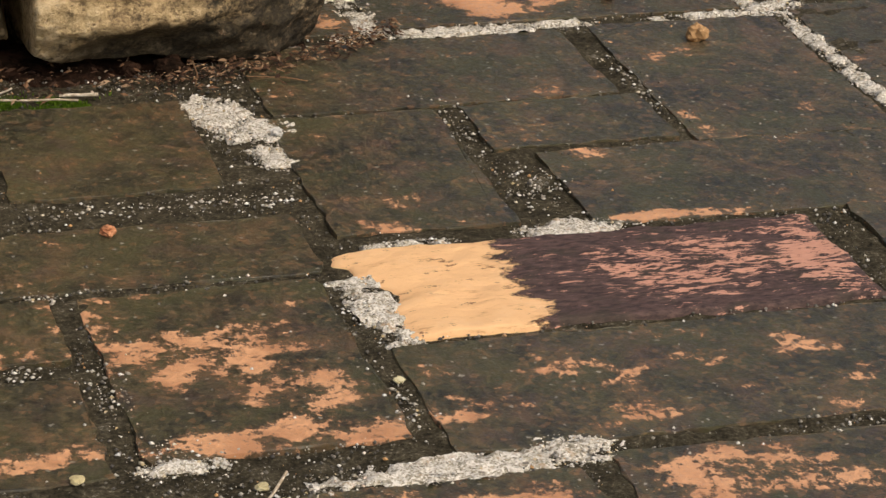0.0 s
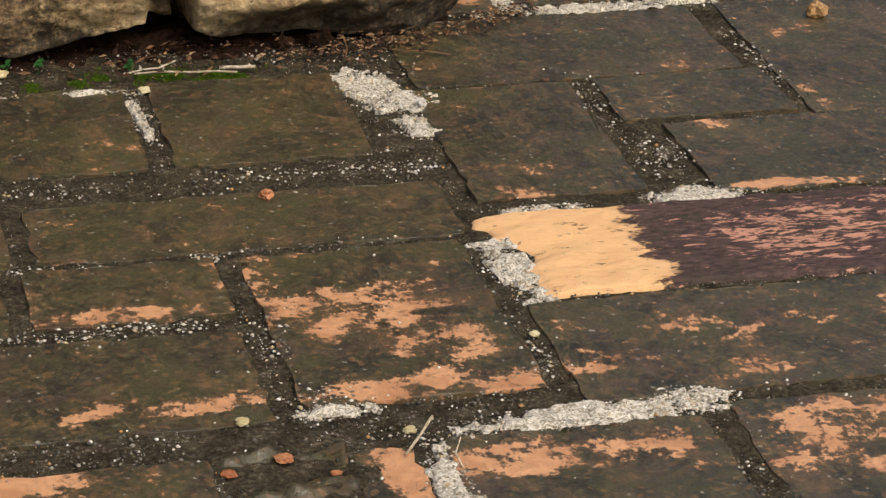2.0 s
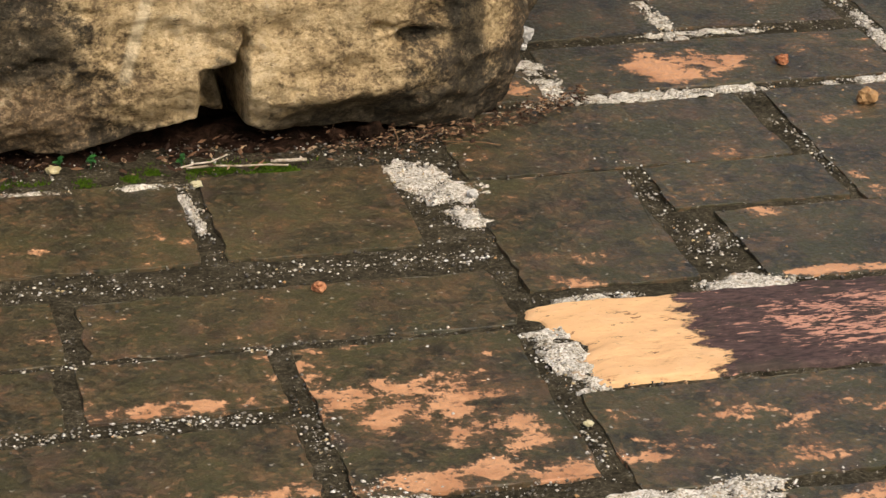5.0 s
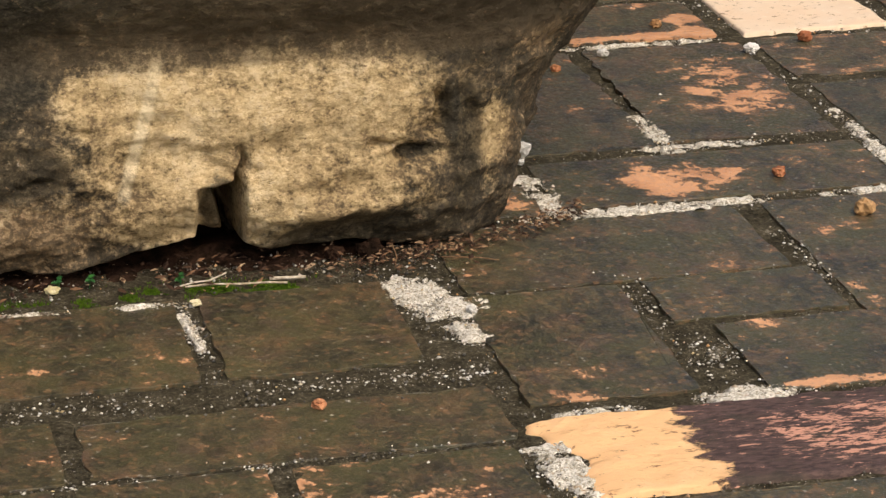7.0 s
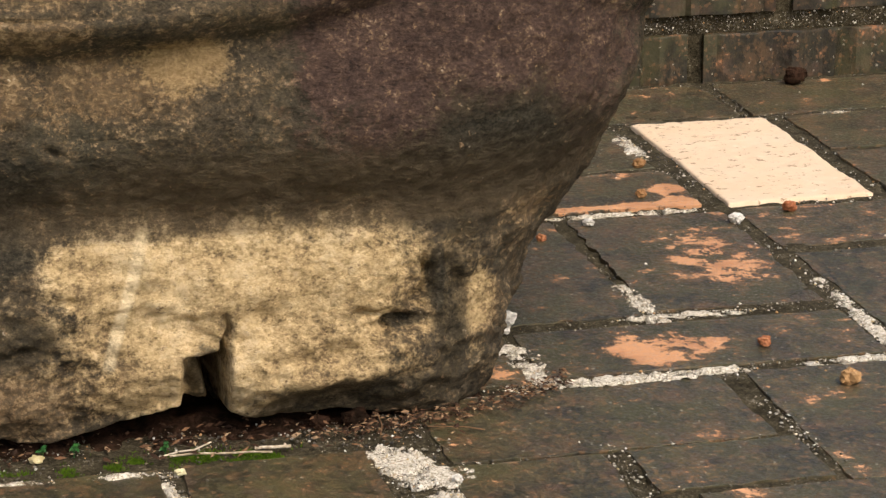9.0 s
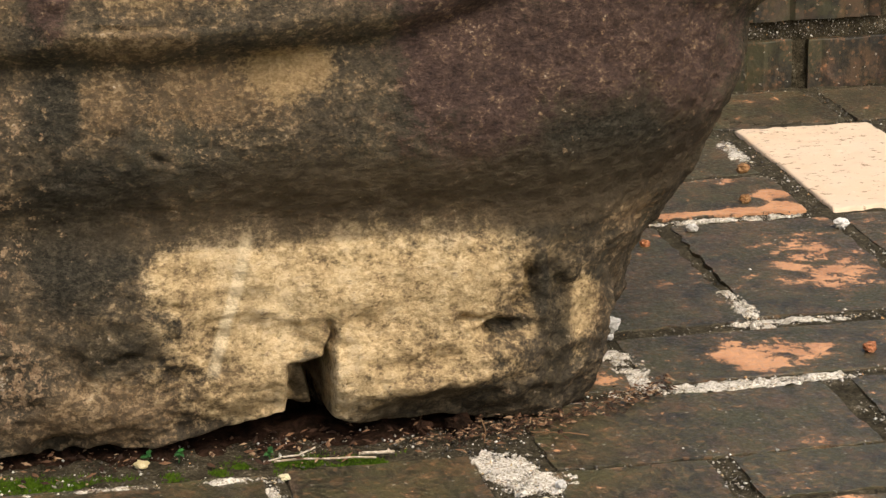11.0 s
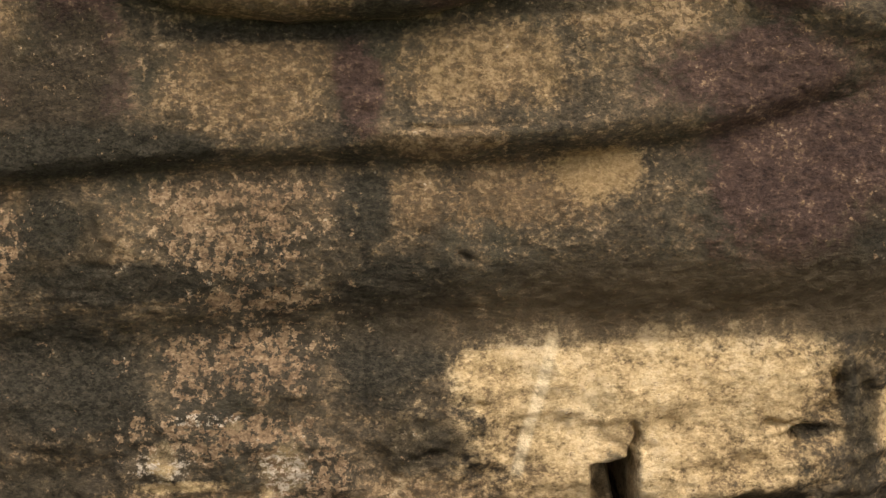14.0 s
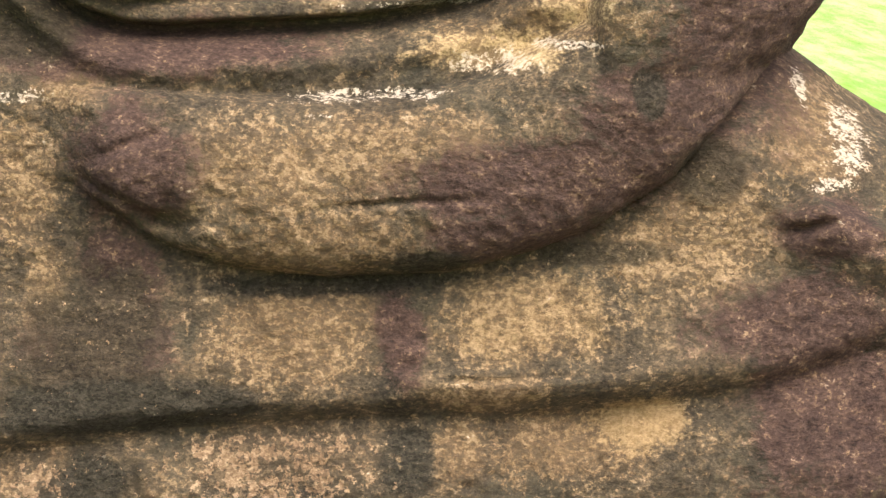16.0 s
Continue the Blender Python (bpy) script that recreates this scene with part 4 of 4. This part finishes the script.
def crumbs():
    """Pale mortar crumbs, thick round the lumps and along the open joints."""
    r = random.Random(91)
    spots = []
    for x, y, rx, ry in CRUMBS:
        for _ in range(int(60 + 60000 * rx * ry)):
            k = 0.0004 + 0.0020 * r.random() ** 3.6
            spots.append((x + r.gauss(0, 0.55) * rx, y + r.gauss(0, 0.55) * ry, 0.0012 * r.random(), k * 1.2, k, k * 0.6))
    for x, y, rx, ry, a in LUMPS + LUMPS2:
        for _ in range(int(260 + 260000 * rx * ry)):
            k = 0.0003 + 0.0017 * r.random() ** 4.2
            f, b = 0.35 + 0.95 * r.random() ** 0.8, r.uniform(0, 6.28)
            spots.append((x + 1.05 * rx * f * math.cos(b), y + 1.05 * ry * f * math.sin(b), 0.0025 - 0.003 * f + 0.0012 * r.random(), k * 1.2, k, k * 0.7))
    return tagged(scatter("mortar_crumbs", spots, PALE_GRIT, True), "pale lime mortar crumbs lying in the joints", "crumbs", kind="stuff")


def pebble(x, y, r, material, label, seed, flat=0.8):
    bm = bmesh.new()
    bmesh.ops.create_icosphere(bm, subdivisions=3, radius=1)
    for v in bm.verts:
        v.co *= 0.8 + 0.2 / max(abs(v.co.x), abs(v.co.y), abs(v.co.z))
        p = v.co.copy()
        v.co *= 1 + 0.35 * noise.noise(p * 1.3 + Vector((seed, 0, 0))) + 0.30 * noise.noise(p * 3.1 + Vector((seed, 5, 0)))
        v.co.z *= flat
        v.co *= r
    low = min(v.co.z for v in bm.verts)
    for v in bm.verts:
        v.co.z -= low * 0.85
    ob = part("pebble", bm, material)
    ob.matrix_world = pose(x, y, 0, 0, 0, seed * 40)
    return tagged(ob, label, "pebble", "pebbles")


def joints():
    grit()
    crumbs()
    for i, (x, y, r) in enumerate(((0.308, 1.772, 0.0055), (0.352, 1.787, 0.0065), (0.385, 1.760, 0.004))):
        tagged(pebble(x, y, r, RED_STONE, "orange chip of broken brick lying in moss", i + 51, 0.3), category="brick fragment", group="brick fragments")
    for i, (x, y, rx, ry, a) in enumerate(LUMPS + LUMPS2):
        lime_lump(x, y, rx * 0.86, ry * 0.86, a, 0.0035, i * 3.7)
    tagged(pebble(1.510, 3.925, 0.016, SOIL, "mossy dark lump of brick at the foot of the step", 71, 0.8), category="brick fragment", group="brick fragments")
    for i, (x, y, r) in enumerate(((0.428, 2.262, 0.0058), (1.041, 2.769, 0.0072), (1.255, 3.268, 0.0085), (0.91, 3.21, 0.006))):
        pebble(x, y, r, RED_STONE, "small orange-red brick pebble lying on the terrace", i + 1)
    for i, (x, y, r) in enumerate(((1.087, 2.633, 0.0105), (1.09, 3.372, 0.007), (1.132, 3.515, 0.008))):
        pebble(x, y, r, TAN_STONE, "crumbly tan brick crumb lying on the terrace", i + 11)
    for i, (x, y, r) in enumerate(((0.781, 2.903, 0.0125), (0.775, 2.875, 0.005), (1.172, 3.235, 0.009), (0.985, 3.262, 0.007), (0.615, 2.455, 0.005))):
        pebble(x, y, r, WHITE_STONE, "chalky white pebble lying on the terrace", i + 21, 0.7)
    for i, (x, y, r) in enumerate(((0.331, 1.847, 0.0050), (0.452, 1.812, 0.0045), (0.588, 1.952, 0.004), (0.36, 2.535, 0.0055), (0.228, 2.60, 0.007), (0.07, 2.60, 0.009))):
        pebble(x, y, r, CREAM_STONE, "flat cream pebble in the gritty joint", i + 31, 0.5)


joints()


# ---- litter, moss, twigs and the small plant at the statue's foot ----
def litter():
    r = random.Random(41)
    verts, faces = [], []

    def flake(x, y, z, k):
        n = len(verts)
        a, t = r.uniform(0, 6.28), r.uniform(-0.7, 0.7)
        c, q = math.cos(a), math.sin(a)
        for px, py, pz in ((-1, 0, 0), (-0.2, -0.45, 0.12), (1, 0, 0.25), (0.1, 0.5, 0.1), (0, 0, 0.45)):
            px, py = px * k * r.uniform(0.7, 1.3), py * k
            verts.append((x + px * c - py * q, y + px * q + py * c, z + k * pz + px * t * 0.5))
        faces.extend(((n, n + 1, n + 4), (n + 1, n + 2, n + 4), (n + 2, n + 3, n + 4), (n + 3, n, n + 4), (n, n + 3, n + 2, n + 1)))

    for _ in range(900):
        x = r.uniform(-0.35, 0.66)
        flake(x, 2.566 + 0.095 * r.random() ** 1.1 + 0.01 * math.sin(x * 30), 0.002 + 0.010 * r.random(), 0.001 + 0.006 * r.random() ** 2.2)
    for _ in range(1100):
        a = r.random() ** 0.8
        x = 0.50 + 0.30 * a
        y = 2.60 + 0.11 * a * a + r.gauss(0, 0.012)
        flake(x, y, 0.002 + 0.008 * r.random(), 0.0008 + 0.004 * r.random() ** 2)
    return tagged(mesh_of("leaf_litter", verts, faces, LITTER, False), "dry brown leaf litter and soil crumbs under the statue", "litter", kind="stuff")


def soil_bank():
    xs, ys = np.linspace(-0.5, 0.70, 180), np.linspace(0, 1, 22)
    X, V = np.meshgrid(xs, ys, indexing="ij")
    Y = 2.583 + 0.07 * smooth(X, 0.50, 0.70) + V * 0.17 + 0.012 * fbm(X, X * 0, X * 0, 25, 3)
    Z = -0.007 + 0.014 * smooth(V, 0, 0.6) + 0.012 * fbm(X, Y, X * 0, 40, 4) * smooth(V, 0, 0.3)
    i = np.arange(X.size).reshape(X.shape)
    f = np.stack([i[:-1, :-1], i[1:, :-1], i[1:, 1:], i[:-1, 1:]], -1).reshape(-1, 4)
    ob = mesh_of("soil_bank", np.stack([X, Y, Z], -1).reshape(-1, 3).tolist(), f.tolist(), SOIL)
    return tagged(ob, "dark reddish soil packed under the statue", "soil", kind="stuff")


def moss():
    r = random.Random(43)
    verts, faces = [], []
    for _ in range(34000):
        x = r.uniform(-0.36, 0.52)
        dense = noise.noise(Vector((x * 9, 0, 1.5))) + (0.75 if x < 0.33 else 0.35 if x < 0.45 else -0.1)
        y = 2.572 + 0.008 * math.sin(x * 23) + r.gauss(0, 0.011)
        dense += 1.3 * noise.noise(Vector((x * 45, y * 60, 4))) - 0.45
        if r.random() > dense * 1.6 + 0.1:
            continue
        h, a, k = r.uniform(0.0006, 0.0024), r.uniform(0, 6.28), r.uniform(0.0006, 0.0014)
        n = len(verts)
        c, q = math.cos(a) * k, math.sin(a) * k
        verts += [(x + c, y + q, -0.003), (x - q, y + c, -0.003), (x - c, y - q, -0.003), (x + r.uniform(-0.001, 0.001), y, h)]
        faces += [(n, n + 1, n + 3), (n + 1, n + 2, n + 3), (n + 2, n, n + 3)]
    return tagged(mesh_of("moss", verts, faces, MOSS, False), "bright green moss along the statue foot", "moss", kind="stuff")


def stick(name, pts, radius, material, label, category="twig"):
    cu = bpy.data.curves.new(name, "CURVE")
    cu.dimensions, cu.bevel_depth, cu.bevel_resolution = "3D", radius, 2
    sp = cu.splines.new("POLY")
    sp.points.add(len(pts) - 1)
    for p, q in zip(sp.points, pts):
        p.co = (*q, 1)
    tmp = bpy.data.objects.new(name, cu)
    me = bpy.data.meshes.new_from_object(tmp)
    bpy.data.objects.remove(tmp)
    me.materials.append(material)
    return tagged(new(name, me), label, category, "twigs")


def leaf_mesh(length, width, cup=0.25, droop=0.3):
    """A broad leaf with a raised midrib fold, along +y from its stalk."""
    bm = bmesh.new()
    nu, nv = 14, 6
    grid = []
    for i in range(nu + 1):
        f = i / nu
        half = width / 2 * (math.sin(math.pi * f ** 0.75) ** 0.75 if 0 < f < 1 else 0.0) + 0.0003
        row = []
        for j in range(-nv, nv + 1):
            g = j / nv
            row.append(bm.verts.new((g * half, f * length, cup * half * abs(g) ** 1.3 - droop * length * f * f + 0.0016 * math.sin(f * 34 + abs(g) * 4) * abs(g))))
        grid.append(row)
    for a, b in zip(grid, grid[1:]):
        for j in range(2 * nv):
            bm.faces.new((a[j], a[j + 1], b[j + 1], b[j])).smooth = True
    top = list(bm.faces)
    ext = bmesh.ops.extrude_face_region(bm, geom=top)
    for v in ext["geom"]:
        if isinstance(v, bmesh.types.BMVert):
            v.co.z -= 0.0006
    return bm


def plant():
    root = new("small_plant")
    tagged(root, "small broad-leaved green weed growing beside the statue", "plant")
    root.matrix_world = pose(-0.20, 2.50, -0.004)
    for x, y, z, rx, ry, rz, ln, wd, m in ((0.022, -0.012, 0.076, -14, 52, -84, 0.092, 0.066, LEAF), (0.005, 0.0, 0.094, 18, 46, -72, 0.050, 0.044, LEAF_YOUNG),
                                           (-0.01, 0.0, 0.07, 20, 0, 80, 0.08, 0.055, LEAF), (0.0, -0.01, 0.05, -20, 30, -120, 0.07, 0.05, LEAF)):
        ob = part("leaf", leaf_mesh(ln, wd), m, root)
        ob.matrix_basis = pose(x, y, z, rx, ry, rz)
    st = stick("stem", [(0, 0, 0), (0.004, -0.002, 0.045), (0.0, 0.0, 0.09)], 0.0018, LEAF, "")
    del st["category"], st["group"]
    st.parent = root
    return root


def sprig(x, y, h, seed):
    r = random.Random(seed)
    root = new("seedling")
    root.matrix_world = pose(x, y, 0)
    tagged(root, "tiny green seedling sprouting from the soil", "plant", "seedlings")
    for i in range(4):
        ob = part("leaf", leaf_mesh(r.uniform(0.005, 0.008), 0.0045), LEAF, root)
        ob.matrix_basis = pose(0, 0, h * (0.5 + 0.15 * i), r.uniform(0, 50), 0, i * 97 + r.uniform(0, 40))
    st = stick("stem", [(0, 0, 0), (0.001, 0, h)], 0.0006, LEAF, "")
    del st["category"], st["group"]
    st.parent = root
    return root


def foot_of_statue():
    soil_bank()
    tagged(pebble(0.552, 2.628, 0.013, SOIL, "dark soil-stained stone wedged under the statue", 61, 0.7), category="stone", group="wedge stones")
    tagged(pebble(0.515, 2.632, 0.009, SOIL, "dark soil-stained stone wedged under the statue", 62, 0.7), category="stone", group="wedge stones")
    litter()
    moss()
    plant()
    sprig(0.352, 2.585, 0.014, 1)
    sprig(0.265, 2.605, 0.012, 2)
    sprig(0.235, 2.61, 0.010, 3)
    stick("twig", [(0.355, 2.572, 0.006), (0.38, 2.570, 0.0075), (0.41, 2.565, 0.007), (0.435, 2.566, 0.006), (0.455, 2.563, 0.005)], 0.0011, TWIG, "bleached dry twig lying on moss")
    stick("twig", [(0.345, 2.577, 0.004), (0.365, 2.580, 0.007), (0.380, 2.579, 0.008), (0.398, 2.586, 0.012)], 0.0009, TWIG, "bleached dry twig lying on moss")
    stick("twig", [(0.44, 2.578, 0.005), (0.475, 2.572, 0.006)], 0.0018, TWIG, "bleached dry twig lying on moss")
    stick("twig", [(0.57, 2.592, 0.0), (0.572, 2.594, 0.012), (0.568, 2.596, 0.024)], 0.0007, BROWN_TWIG, "thin brown stalk standing in the litter")
    stick("twig", [(0.62, 2.60, 0.004), (0.655, 2.585, 0.006), (0.675, 2.58, 0.003)], 0.0008, BROWN_TWIG, "thin brown stalk lying in the litter")
    stick("twig", [(0.440, 1.775, 0.002), (0.455, 1.79, 0.010), (0.467, 1.805, 0.016)], 0.0011, TWIG, "bleached straw caught in a joint")
    stick("twig", [(0.478, 1.752, 0.0), (0.474, 1.76, 0.008), (0.480, 1.77, 0.015)], 0.0006, TWIG, "bleached straw caught in a joint")
    stick("twig", [(-0.12, 2.50, 0.0), (-0.115, 2.50, 0.03), (-0.10, 2.50, 0.048), (-0.085, 2.50, 0.04), (-0.09, 2.50, 0.028)], 0.0010, BROWN_TWIG, "curled dry tendril beside the weed")


foot_of_statue()


# ---- grit caught in the joint of the step ----
def wall_grit():
    r = random.Random(77)
    spots = []
    for _ in range(3000):
        k = 0.0005 + 0.0016 * r.random() ** 4
        spots.append((r.uniform(0.9, 2.0), 3.966 + 0.012 * r.random(), 0.076 + 0.026 * r.random(), k, k, k))
    return tagged(scatter("step_grit", spots, GRIT), "gritty lime mortar between the courses of the step", "grit", kind="stuff")


wall_grit()
